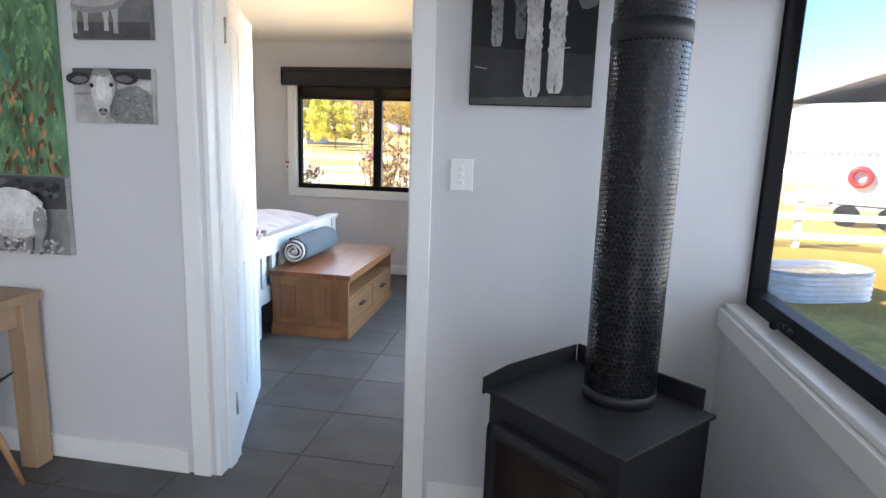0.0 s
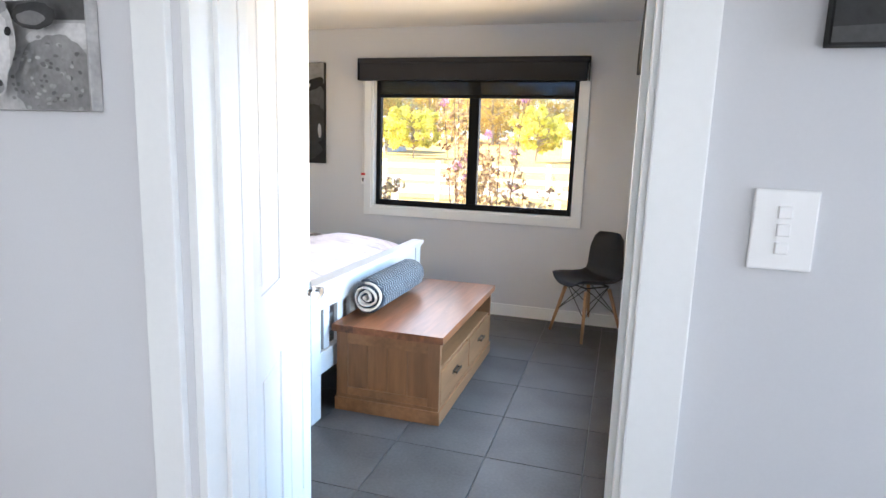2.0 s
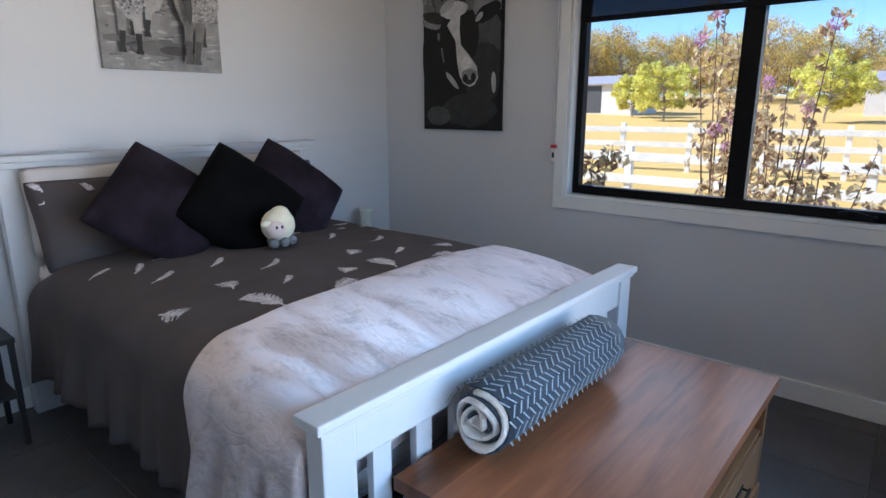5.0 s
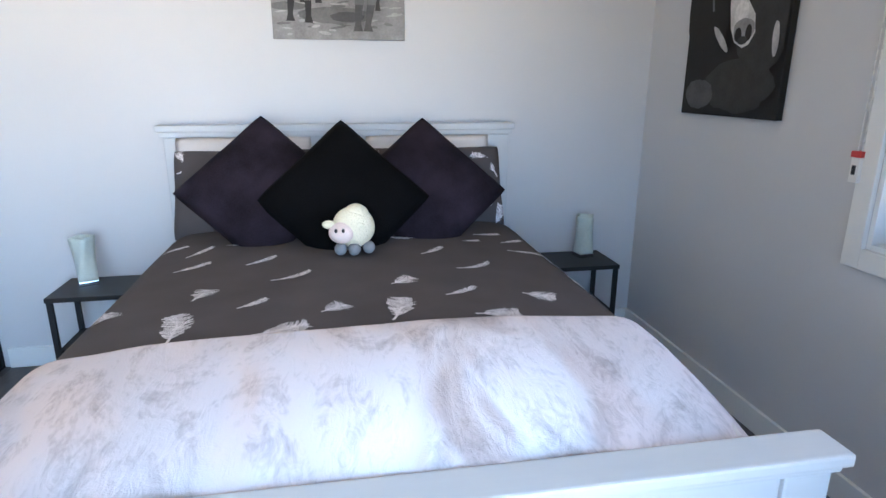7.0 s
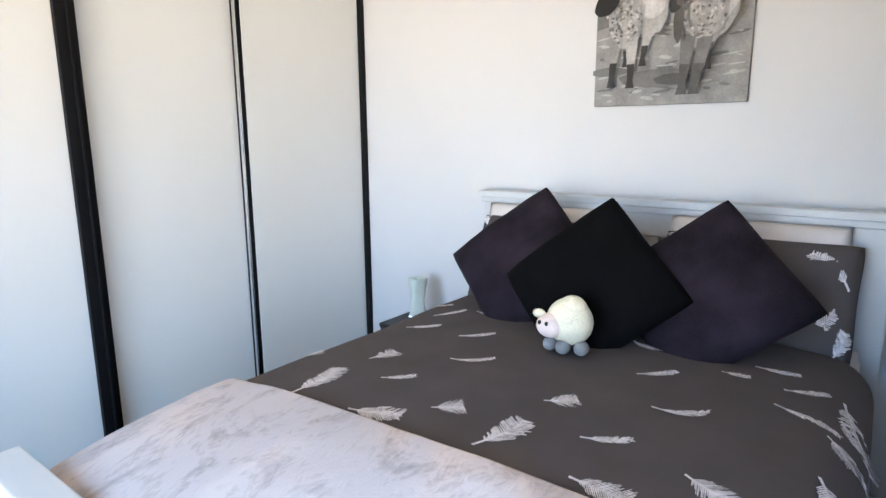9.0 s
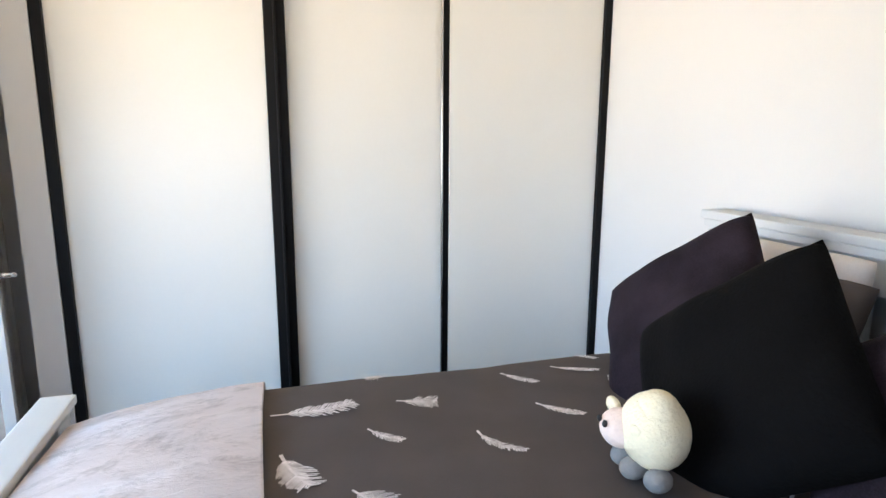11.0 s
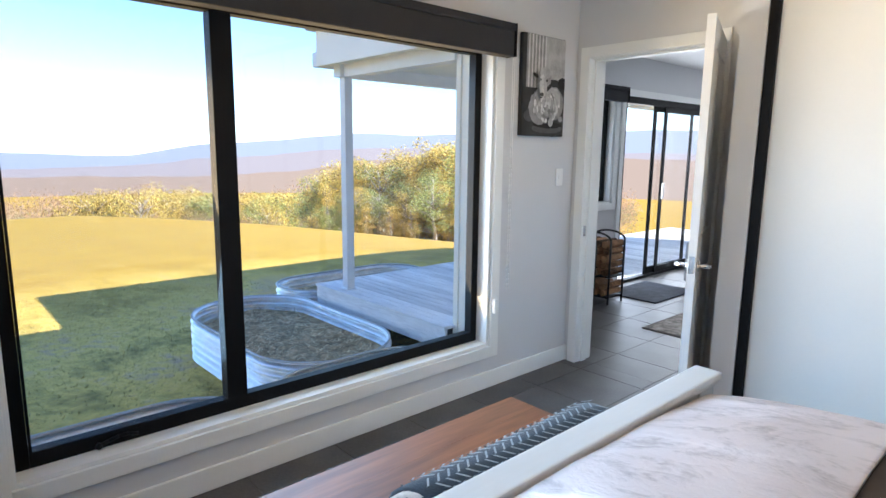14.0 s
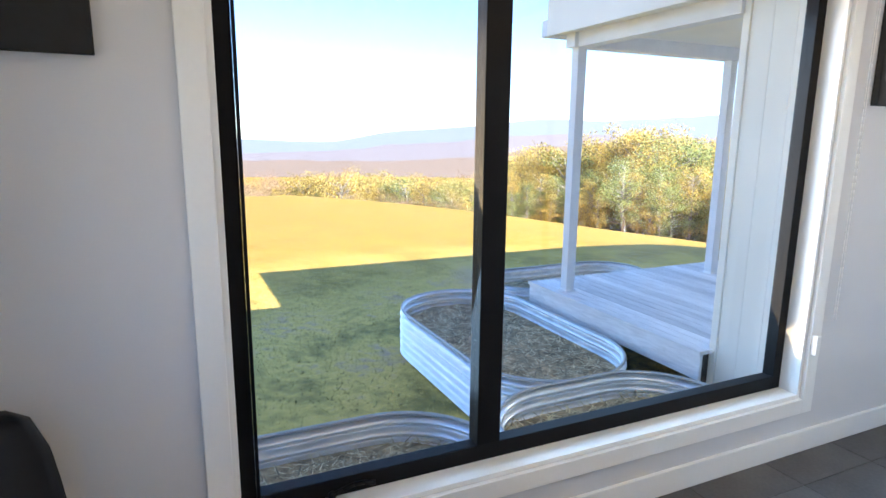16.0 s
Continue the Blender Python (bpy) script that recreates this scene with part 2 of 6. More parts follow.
DECK = mat("weathered_deck", (0.80, 0.79, 0.78), 0.7, var=0.16, scale=4, grain=50, bump=0.1, stretch=(0.15, 1, 1), island=-0.2)
POSTW = mat("white_post", (0.72, 0.73, 0.74), 0.5, var=0.03, bump=0.02)
FROST = mat("frosted_glass", (0.62, 0.68, 0.62), 0.35, var=0.05, scale=10, grain=60, bump=0.1)
RED = mat("red_plastic", (0.55, 0.05, 0.05), 0.4, var=0.05)
PLASTIC = mat("white_plastic", (0.8, 0.8, 0.79), 0.35, var=0.01, bump=0)
CLEAR = glass("window_glass")
MATTE_BLACK = mat("matte_black_metal", (0.012, 0.012, 0.013), 0.5, var=0.1, bump=0.02)
GREYS = [mat("print_grey_%d" % i, (v, v * 0.985, v * 0.97), 0.75, var=0.16, scale=14, grain=90, bump=0.08) for i, v in enumerate((0.008, 0.03, 0.08, 0.16, 0.28, 0.42, 0.58, 0.72))]


# ---- mesh helpers ----
def box(bm, x0, x1, y0, y1, z0, z1, bevel=0.0, mi=0):
    """Adds a block, with bevelled edges if asked."""
    x0, x1, y0, y1, z0, z1 = min(x0, x1), max(x0, x1), min(y0, y1), max(y0, y1), min(z0, z1), max(z0, z1)
    n0 = len(bm.faces)
    vs = [bm.verts.new(p) for p in ((x0, y0, z0), (x1, y0, z0), (x1, y1, z0), (x0, y1, z0), (x0, y0, z1), (x1, y0, z1), (x1, y1, z1), (x0, y1, z1))]
    fs = [bm.faces.new([vs[i] for i in f]) for f in ((0, 3, 2, 1), (4, 5, 6, 7), (0, 1, 5, 4), (1, 2, 6, 5), (2, 3, 7, 6), (3, 0, 4, 7))]
    for f in fs:
        f.material_index = mi
    if bevel:
        es = list({e for f in fs for e in f.edges})
        r = bmesh.ops.bevel(bm, geom=es, offset=bevel, segments=2, affect='EDGES', profile=0.6)
        for f in r["faces"]:
            f.material_index = mi
    return bm


def block(x0, x1, y0, y1, z0, z1, bevel=0.0):
    return box(bmesh.new(), x0, x1, y0, y1, z0, z1, bevel)


def tube(bm, a, b, r0, r1=None, seg=12, mi=0, caps=True):
    """A round bar from a to b, tapering."""
    a, b = Vector(a), Vector(b)
    r1 = r0 if r1 is None else r1
    q = (b - a).to_track_quat("Z", "Y")
    rings = []
    for p, r in ((a, r0), (b, r1)):
        rings.append([bm.verts.new(p + q @ Vector((r * math.cos(2 * math.pi * i / seg), r * math.sin(2 * math.pi * i / seg), 0))) for i in range(seg)])
    for i in range(seg):
        f = bm.faces.new((rings[0][i], rings[0][(i + 1) % seg], rings[1][(i + 1) % seg], rings[1][i]))
        f.material_index, f.smooth = mi, True
    if caps:
        bm.faces.new(rings[0][::-1]).material_index = mi
        bm.faces.new(rings[1]).material_index = mi
    return bm


def ball(bm, c, r, sx=1, sy=1, sz=1, seg=16, mi=0, rot=None):
    m = Matrix.Translation(c) @ (rot.to_4x4() if rot else Matrix()) @ Matrix.Diagonal((r * sx, r * sy, r * sz, 1))
    res = bmesh.ops.create_uvsphere(bm, u_segments=seg, v_segments=max(6, seg // 2 + 2), radius=1, matrix=m)
    for f in {f for v in res["verts"] for f in v.link_faces}:
        f.material_index, f.smooth = mi, True
    return bm


def sheet(bm, f, nu, nv, mi=0, smooth=True):
    """A grid surface: f(u, v) for u, v in 0..1."""
    g = [[bm.verts.new(f(i / nu, j / nv)) for j in range(nv + 1)] for i in range(nu + 1)]
    for i in range(nu):
        for j in range(nv):
            q = bm.faces.new((g[i][j], g[i + 1][j], g[i + 1][j + 1], g[i][j + 1]))
            q.material_index, q.smooth = mi, smooth
    return g


def sweep(bm, pts, radii, seg=12, mi=0, flat=1.0):
    """A smooth bar through the points, with one radius for each."""
    pts = [Vector(p) for p in pts]
    prev = None
    for i, p in enumerate(pts):
        d = (pts[min(i + 1, len(pts) - 1)] - pts[max(i - 1, 0)]).normalized()
        q = d.to_track_quat("Z", "Y")
        r = radii[i] if isinstance(radii, (list, tuple)) else radii
        cur = [bm.verts.new(p + q @ Vector((r * math.cos(2 * math.pi * k / seg), r * flat * math.sin(2 * math.pi * k / seg), 0))) for k in range(seg)]
        if prev:
            for k in range(seg):
                f = bm.faces.new((prev[k], prev[(k + 1) % seg], cur[(k + 1) % seg], cur[k]))
                f.material_index, f.smooth = mi, True
        else:
            bm.faces.new(cur[::-1]).material_index = mi
        prev = cur
    bm.faces.new(prev).material_index = mi
    return bm


def finish(bm, name, mats):
    me = bpy.data.meshes.new(name)
    bmesh.ops.recalc_face_normals(bm, faces=bm.faces)
    bm.to_mesh(me)
    bm.free()
    for m in (mats if isinstance(mats, (list, tuple)) else (mats,)):
        me.materials.append(m)
    return me


def part(name, bm, mats, parent=None, label=""):
    """Links a bmesh as one mesh object, under a thing if given."""
    ob = new(name, finish(bm, name, mats))
    if parent is not None:
        ob.parent = parent
    return tagged(ob, label)


def thing(name, m, label, category, group=""):
    ob = new(name)
    ob.empty_display_size = 0.1
    ob.matrix_world = m
    return tagged(ob, label, category, group)


def setting(name, bm, mats, label="", category=""):
    return tagged(part(name, bm, mats), label, category, "", "structure")


def wall(name, axis, c0, c1, u0, u1, z0, z1, holes=(), mats=None, label=""):
    """A thick wall with real openings; axis: the way that it runs."""
    bm = bmesh.new()
    us = sorted({u0, u1, *[h[0] for h in holes], *[h[1] for h in holes]})
    for a, b in zip(us, us[1:]):
        cuts = sorted([(h[2], h[3]) for h in holes if h[0] <= a and h[1] >= b])
        z = z0
        for lo, hi in cuts + [(z1, z1)]:
            if lo > z:
                box(bm, *((a, b, c0, c1) if axis == "x" else (c0, c1, a, b)), z, lo)
            z = hi
    bmesh.ops.remove_doubles(bm, verts=bm.verts, dist=1e-5)
    inner = [f for f in bm.faces if all(len(e.link_faces) > 2 for e in f.edges)]
    bmesh.ops.delete(bm, geom=inner, context='FACES_ONLY')
    return setting(name, bm, mats or WALL, label, "wall")


# ---- structure ----
ZC = 2.45
E_HOLE = (0.785, 3.178, 0.265, 2.06)
N_HOLE = (-2.325, -0.505, 0.885, 2.06)
DOOR = (-0.935, -0.085, -0.02, 2.06)
L_HOLE = (-2.15, -0.12, 0.92, 2.06)
SL_HOLE = (-4.25, -2.33, -0.02, 2.04)
L2_HOLE = (-5.7, -4.62, 0.84, 2.0)
wall("wall_north", "x", 3.865, 4.04, -3.99, 0.17, -0.6, ZC, [N_HOLE], label="pale grey painted bedroom wall with window")
wall("wall_east", "y", 0.0, 0.17, 0.0, 3.865, -0.6, ZC, [E_HOLE], label="pale grey painted wall with tall picture window")
wall("wall_west", "y", -3.99, -3.815, -0.165, 3.865, -0.6, ZC, label="pale grey painted wall behind the bed")
wall("wall_south", "x", -0.165, 0.0, -3.815, 1.12, -0.6, ZC, [DOOR], label="pale grey painted dividing wall with doorway")
wall("wall_nib", "y", -1.342, -1.228, 0.0, 0.51, 0.0, ZC, label="short painted wall beside the wardrobe")
wall("wall_living_east", "y", 1.05, 1.12, -6.6, -0.165, -0.6, ZC, [L_HOLE, SL_HOLE, L2_HOLE], label="pale grey living room wall with window and sliding door")
wall("wall_living_south", "x", -6.77, -6.6, -4.2, 1.12, -0.6, ZC, label="plain painted living room wall")
wall("wall_living_west", "y", -4.2, -4.03, -6.6, -0.165, -0.6, ZC, label="plain painted living room wall")
wall("wall_living_north", "x", -0.165, -0.0, -4.03, -3.99, -0.6, ZC, label="plain painted wall end")
setting("ceiling_bedroom", block(-3.99, 0.17, -0.165, 4.04, ZC, ZC + 0.1), CEIL, "flat white plasterboard ceiling", "ceiling")
setting("ceiling_living", block(-4.2, 1.12, -6.77, -0.165, ZC, ZC + 0.1), CEIL, "flat white plasterboard ceiling", "ceiling")
setting("floor_bedroom", block(-3.9, 0.08, -0.08, 3.93, -0.3, -0.006), GROUT, "dark grey tiled floor with pale grout", "floor")
setting("floor_living", block(-4.1, 1.11, -6.65, -0.08, -0.3, -0.006), GROUT, "dark grey tiled floor with pale grout", "floor")
# roof with eaves, out of view; its edges are set to shade the lawn
rb = bmesh.new()
for pts in (((-8.0, -7.6, 2.6), (-8.0, 4.75, 2.6), (-3.0, 4.75, 3.5), (-3.0, -7.6, 3.5)), ((-3.0, -7.6, 3.5), (-3.0, 4.75, 3.5), (1.0, 4.75, 2.72), (1.0, -7.6, 2.72))):
    lo = [rb.verts.new(p) for p in pts]
    hi = [rb.verts.new((p[0], p[1], p[2] + 0.08)) for p in pts]
    rb.faces.new(lo[::-1])
    rb.faces.new(hi)
    for i in range(4):
        rb.faces.new((lo[i], lo[(i + 1) % 4], hi[(i + 1) % 4], hi[i]))
setting("roof", rb, mat("roof_steel", (0.25, 0.26, 0.27), 0.5, var=0.05), "unseen grey sheet steel roof", "roof")


def skirting(runs):
    for x0, x1, y0, y1 in runs:
        setting("baseboard", block(x0, x1, y0, y1, 0.0, 0.105, 0.004), TRIM, "white painted skirting board", "baseboard")


T = 0.016
skirting([(-3.815, 0.0, 3.865 - T, 3.865), (-T, 0.0, 0.0, 3.865 - T), (-3.815, -3.815 + T, 0.53, 3.865 - T), (-1.228, -1.228 + T, 0.0, 0.51),
          (-4.03, -1.06, -0.165 - T, -0.165), (0.0, 1.05, -0.165 - T, -0.165), (1.05 - T, 1.05, -2.25, -0.165 - T), (1.05 - T, 1.05, -6.6, -4.33), (-0.02, -T, 0.0, T)])


def architrave(name, axis, face, out, u0, u1, z0, z1, w=0.068, t=0.018, sill=True):
    """Flat trim round an opening; out: the way it stands proud."""
    ob = thing(name, Matrix(), "white painted timber trim round the opening", "trim")
    ob["kind"] = "structure"
    c = (face, face + out * t)
    def put(a, b, lo, hi):
        part("trim_board", block(*((a, b, *c) if axis == "x" else (*c, a, b)), lo, hi, 0.003), TRIM, ob)
    put(u0 - w, u0, z0 - (w if sill else 0), z1 + w)
    put(u1, u1 + w, z0 - (w if sill else 0), z1 + w)
    put(u0, u1, z1, z1 + w)
    if sill:
        put(u0, u1, z0 - w, z0)
    return ob


def lining(name, axis, c0, c1, u0, u1, z0, z1, bottom=True, t=0.018):
    ob = thing(name, Matrix(), "white painted timber lining of the opening", "trim")
    ob["kind"] = "structure"
    def put(a, b, lo, hi):
        part("lining_board", block(*((a, b, c0, c1) if axis == "x" else (c0, c1, a, b)), lo, hi, 0.002), TRIM, ob)
    put(u0, u0 + t, z0, z1)
    put(u1 - t, u1, z0, z1)
    put(u0 + t, u1 - t, z1 - t, z1)
    if bottom:
        put(u0 + t, u1 - t, z0, z0 + t)
    return ob


def window(name, axis, c, u0, u1, z0, z1, mullion, label, out=1, rail=0.045, winder=None):
    """Black aluminium window: frame, mullion and two panes."""
    ob = thing(name, Matrix(), label, "window")
    ob["kind"] = "structure"
    d = 0.055
    def put(nm, a, b, lo, hi, m=BLACK, dd=d, off=0.0, bev=0.003):
        cc = (c - dd / 2 + off, c + dd / 2 + off)
        return part(nm, block(*((a, b, *cc) if axis == "x" else (*cc, a, b)), lo, hi, bev), m, ob)
    put("frame_side", u0, u0 + rail, z0, z1)
    put("frame_side", u1 - rail, u1, z0, z1)
    put("frame_head", u0 + rail, u1 - rail, z1 - rail, z1)
    put("frame_sill", u0 + rail, u1 - rail, z0, z0 + rail + 0.01)
    put("mullion", mullion - 0.045, mullion + 0.045, z0 + rail + 0.01, z1 - rail, dd=d + 0.01)
    for a, b in ((u0 + rail, mullion - 0.045), (mullion + 0.045, u1 - rail)):
        p = put("pane", a, b, z0 + rail + 0.01, z1 - rail, CLEAR, 0.005, 0.0, 0)
        p.visible_shadow = False
    if winder is not None:
        wn_ = bmesh.new()
        s = -out
        p0 = (winder, c + s * 0.05, z0 + 0.03) if axis == "x" else (c + s * 0.05, winder, z0 + 0.03)
        for k in range(4):
            q = lambda i: Vector(p0) + (Vector((0.035 * i, 0, 0.012 * math.sin(i))) if axis == "x" else Vector((0, 0.035 * i, 0.012 * math.sin(i))))
            tube(wn_, q(k), q(k + 1), 0.008, 0.007, 8)
        ball(wn_, q(4), 0.014, seg=10)
        part("winder_handle", wn_, BLACK, ob, "black winder handle")
    return ob


def roller_blind(axis, face, out, u0, u1, z0, z1, label):
    ob = thing("roller_blind", Matrix(), label, "blind")
    def put(nm, a, b, d0, d1, lo, hi, m, bev=0.006):
        cc = (face + out * d0, face + out * d1)
        part(nm, block(*((a, b, *cc) if axis == "x" else (*cc, a, b)), lo, hi, bev), m, ob)
    put("cassette", u0, u1, 0.012, 0.1, z1 - 0.045, z1, BLIND, 0.012)
    put("pelmet", u0 + 0.012, u1 - 0.012, 0.02, 0.095, z0, z1 - 0.045, BLIND)
    put("end_bracket", u0 - 0.004, u0, 0.0, 0.1, z0, z1, BLACK, 0.001)
    put("end_bracket", u1, u1 + 0.004, 0.0, 0.1, z0, z1, BLACK, 0.001)
    return ob


architrave("window_trim_east", "y", 0.0, -1, *E_HOLE)
lining("window_reveal_east", "y", 0.0, 0.17, *E_HOLE)
window("window_1", "y", 0.115, E_HOLE[0] + 0.018, E_HOLE[1] - 0.018, E_HOLE[2] + 0.018, E_HOLE[3] - 0.018, 2.328, "black aluminium awning window, two tall panes", 1, 0.05, 2.75)
architrave("window_trim_north", "x", 3.865, -1, *N_HOLE)
lining("window_reveal_north", "x", 3.865, 4.04, *N_HOLE)
window("window_2", "x", 3.955, N_HOLE[0] + 0.018, N_HOLE[1] - 0.018, N_HOLE[2] + 0.018, N_HOLE[3] - 0.018, -1.40, "black aluminium sliding window, two panes", 1, 0.04, -0.95)
architrave("window_trim_living", "y", 1.05, -1, *L_HOLE)
lining("window_reveal_living", "y", 1.05, 1.185, *L_HOLE)
window("window_3", "y", 1.15, L_HOLE[0] + 0.018, L_HOLE[1] - 0.018, L_HOLE[2] + 0.018, L_HOLE[3] - 0.018, -1.15, "black aluminium window beside the stove", 1, 0.05, -0.62)
architrave("window_trim_far", "y", 1.05, -1, *L2_HOLE)
lining("window_reveal_far", "y", 1.05, 1.12, *L2_HOLE)
window("window_4", "y", 1.09, L2_HOLE[0] + 0.018, L2_HOLE[1] - 0.018, L2_HOLE[2] + 0.018, L2_HOLE[3] - 0.018, -5.1, "black aluminium window in the living room", 1, 0.05)
roller_blind("y", 0.0, -1, 0.72, 3.26, 1.975, 2.155, "charcoal roller blind rolled up over the tall window")
roller_blind("x", 3.865, -1, -2.42, -0.45, 2.0, 2.185, "charcoal roller blind over the north window, almost up")
roller_blind("y", 1.05, -1, -2.24, -0.2, 1.96, 2.11, "charcoal roller blind over the living room window")
roller_blind("y", 1.05, -1, -5.8, -4.55, 1.9, 2.06, "charcoal roller blind over the far window")
fs = thing("fly_screen", Matrix(), "fine grey fly screen on the opening sash", "fly screen")
part("screen_frame", block(0.078, 0.086, 3.10, 3.11, 0.34, 1.99, 0.001), BLACK, fs)
part("mesh", block(0.083, 0.085, 2.385, 3.10, 0.34, 1.99), glass("fly_mesh", (0.955, 0.96, 0.97), 0.5), fs)
# sunscreen cloth showing below the north blind
scr = thing("blind_screen", Matrix(), "dark see-through sunscreen cloth with bottom rail", "blind")
cl = part("cloth", block(-2.27, -0.56, 3.898, 3.9, 1.885, 2.02), glass("screen_mesh", (0.16, 0.16, 0.17), 0.6), scr)
part("bottom_rail", block(-2.27, -0.56, 3.892, 3.906, 1.862, 1.89, 0.004), BLACK, scr)
architrave("door_trim_bedroom", "x", 0.0, 1, -0.917, -0.103, 0.0, 2.045, 0.066, sill=False)
architrave("door_trim_living", "x", -0.165, -1, -0.955, -0.095, 0.0, 2.05, 0.078, sill=False)
lining("door_jamb", "x", -0.165, 0.0, *DOOR[:2], 0.0, 2.06, bottom=False, t=0.02)
lining("door_stop", "x", -0.1, -0.04, -0.915, -0.105, 0.0, 2.04, bottom=False, t=0.012)


# ---- bedroom door, standing open ----
def lever(parent, y, side, m=CHROME):
    bm = bmesh.new()
    tube(bm, (0, y, 0), (0, y + side * 0.008, 0), 0.027, 0.026, 24)
    tube(bm, (0, y, 0), (0, y + side * 0.05, 0), 0.010, 0.010, 14)
    sweep(bm, [(0.006 - 0.115 * k / 8, y + side * (0.05 + 0.006 * math.sin(k * 0.45)), -0.016 * (k / 8) ** 2) for k in range(9)], [0.0105 - 0.0004 * k for k in range(9)], 14, 0, 0.75)
    o = part("lever_handle", bm, m, parent, "brushed chrome lever handle")
    o.location = (0.762, 0, 0.932)
    return o


leaf = thing("bedroom_door", pose(-0.9116, -0.026, 0.008, 0, 0, 109.5), "white moulded panel door standing open with chrome lever", "door")
LW, LH, LT = 0.802, 2.03, 0.036
rows_ = [(0.0, 0.22), (0.22, 0.855), (0.855, 1.065), (1.065, 1.91), (1.91, LH)]
cols_ = [(0.0, 0.137), (0.137, 0.347), (0.347, 0.455), (0.455, 0.665), (0.665, LW)]
db = bmesh.new()
for zi, (z0, z1) in enumerate(rows_):
    for ci, (x0, x1) in enumerate(cols_):
        if zi % 2 and ci % 2:
            box(db, x0, x1, 0.006, LT - 0.006, z0, z1)
        else:
            box(db, x0, x1, 0.0, LT, z0, z1)
bmesh.ops.remove_doubles(db, verts=db.verts, dist=1e-5)
part("door_leaf", db, DOORW, leaf)
for zi in (1, 3):
    for ci in (1, 3):
        (z0, z1), (x0, x1) = rows_[zi], cols_[ci]
        pb = bmesh.new()
        for y0, y1 in ((0.001, 0.012), (LT - 0.012, LT - 0.001)):
            box(pb, x0 + 0.019, x1 - 0.019, y0, y1, z0 + 0.019, z1 - 0.019, 0.005)
        part("raised_panel", pb, DOORW, leaf)
lever(leaf, LT, 1)
lever(leaf, 0.0, -1)
part("latch_plate", block(LW, LW + 0.002, 0.006, 0.03, 0.90, 0.98, 0.0005), CHROME, leaf, "chrome latch plate")
for z in (0.22, 1.82):
    hb = bmesh.new()
    tube(hb, (-0.005, -0.004, z), (-0.005, -0.004, z + 0.1), 0.007, seg=10)
    box(hb, -0.002, 0.03, -0.0025, 0.0, z, z + 0.1)
    part("hinge", hb, mat("steel_hinge", (0.45, 0.44, 0.42), 0.35, metal=0.9, var=0.1), leaf, "brushed steel hinge")
sp_ = thing("strike_plate", Matrix(), "small steel strike plate in the door jamb", "strike plate")
part("plate", block(-0.1075, -0.105, -0.035, -0.005, 0.89, 0.96, 0.0005), CHROME, sp_)


# ---- sliding wardrobe ----
WY = 0.50
wr = thing("sliding_wardrobe", pose(-2.6, WY, 0), "built-in wardrobe with white sliding doors in black frames", "wardrobe")
def wbox(x0, x1, y0, y1, z0, z1, b=0.002):
    return block(x0 + 2.6, x1 + 2.6, y0, y1, z0, z1, b)
part("head_track", wbox(-3.815, -1.342, -0.1, -0.005, 2.40, ZC, 0.001), BLACK, wr)
part("floor_track", wbox(-3.815, -1.342, -0.09, 0.0, 0.0, 0.012, 0.001), BLACK, wr)
part("closing_panel", wbox(-3.815, -1.342, -0.3, -0.28, 0.0, ZC, 0.001), WARD, wr)
posts = [(-1.342, -1.385), (-2.188, -2.232), (-2.232, -2.275), (-2.968, -3.0), (-3.778, -3.815)]
spans = [(-1.385, -2.188, -0.02), (-2.275, -2.968, -0.055), (-3.0, -3.778, -0.02)]
for x0, x1, y in spans:
    dr_ = part("sliding_door", wbox(x0, x1, y - 0.008, y, 0.02, 2.41), WARD, wr, "white sliding panel")
for (x0, x1), y in zip(posts, (-0.005, -0.005, -0.035, -0.03, -0.005)):
    part("door_stile", wbox(x0, x1, y - 0.035, y + 0.006, 0.015, 2.42, 0.004), BLACK, wr, "black aluminium stile")
part("door_stile", wbox(-2.226, -2.238, 0.0, 0.012, 0.015, 2.42, 0.003), BLACK, wr, "black aluminium stile")
part("door_stile", wbox(-2.958, -2.967, -0.03, -0.012, 0.015, 2.42, 0.003), CHROME, wr, "bright edge of the sliding panel")


# ---- bed ----
BY0, BY1 = 1.395, 3.115
bed = thing("bed", pose(-2.6, 2.255, 0), "white painted wooden slatted queen bed", "bed")
def bb(x0, x1, y0, y1, z0, z1, b=0.006):
    return block(x0 + 2.6, x1 + 2.6, y0 - 2.255, y1 - 2.255, z0, z1, b)
for y0, y1 in ((1.425, 1.525), (2.99, 3.09)):
    part("foot_post", bb(-1.628, -1.568, y0, y1, 0.0, 0.70), BEDW, bed)
for y0, y1 in ((1.41, 1.535), (2.94, 3.065)):
    part("head_post", bb(-3.76, -3.70, y0, y1, 0.0, 1.145), BEDW, bed)
part("foot_cap", bb(-1.643, -1.553, 1.405, 3.12, 0.715, 0.742, 0.006), BEDW, bed)
part("foot_moulding", bb(-1.634, -1.563, 1.42, 3.105, 0.700, 0.715, 0.004), BEDW, bed)
part("foot_top_rail", bb(-1.622, -1.575, 1.525, 2.99, 0.59, 0.70), BEDW, bed)
part("foot_low_rail", bb(-1.622, -1.575, 1.525, 2.99, 0.24, 0.36), BEDW, bed)
for k in range(9):
    y = 1.625 + k * (2.89 - 1.625) / 8
    part("foot_slat", bb(-1.612, -1.588, y - 0.032, y + 0.032, 0.36, 0.59, 0.003), BEDW, bed)
part("head_cap", bb(-3.79, -3.685, 1.38, 3.092, 1.170, 1.200, 0.006), BEDW, bed)
part("head_moulding", bb(-3.78, -3.692, 1.395, 3.078, 1.145, 1.170, 0.004), BEDW, bed)
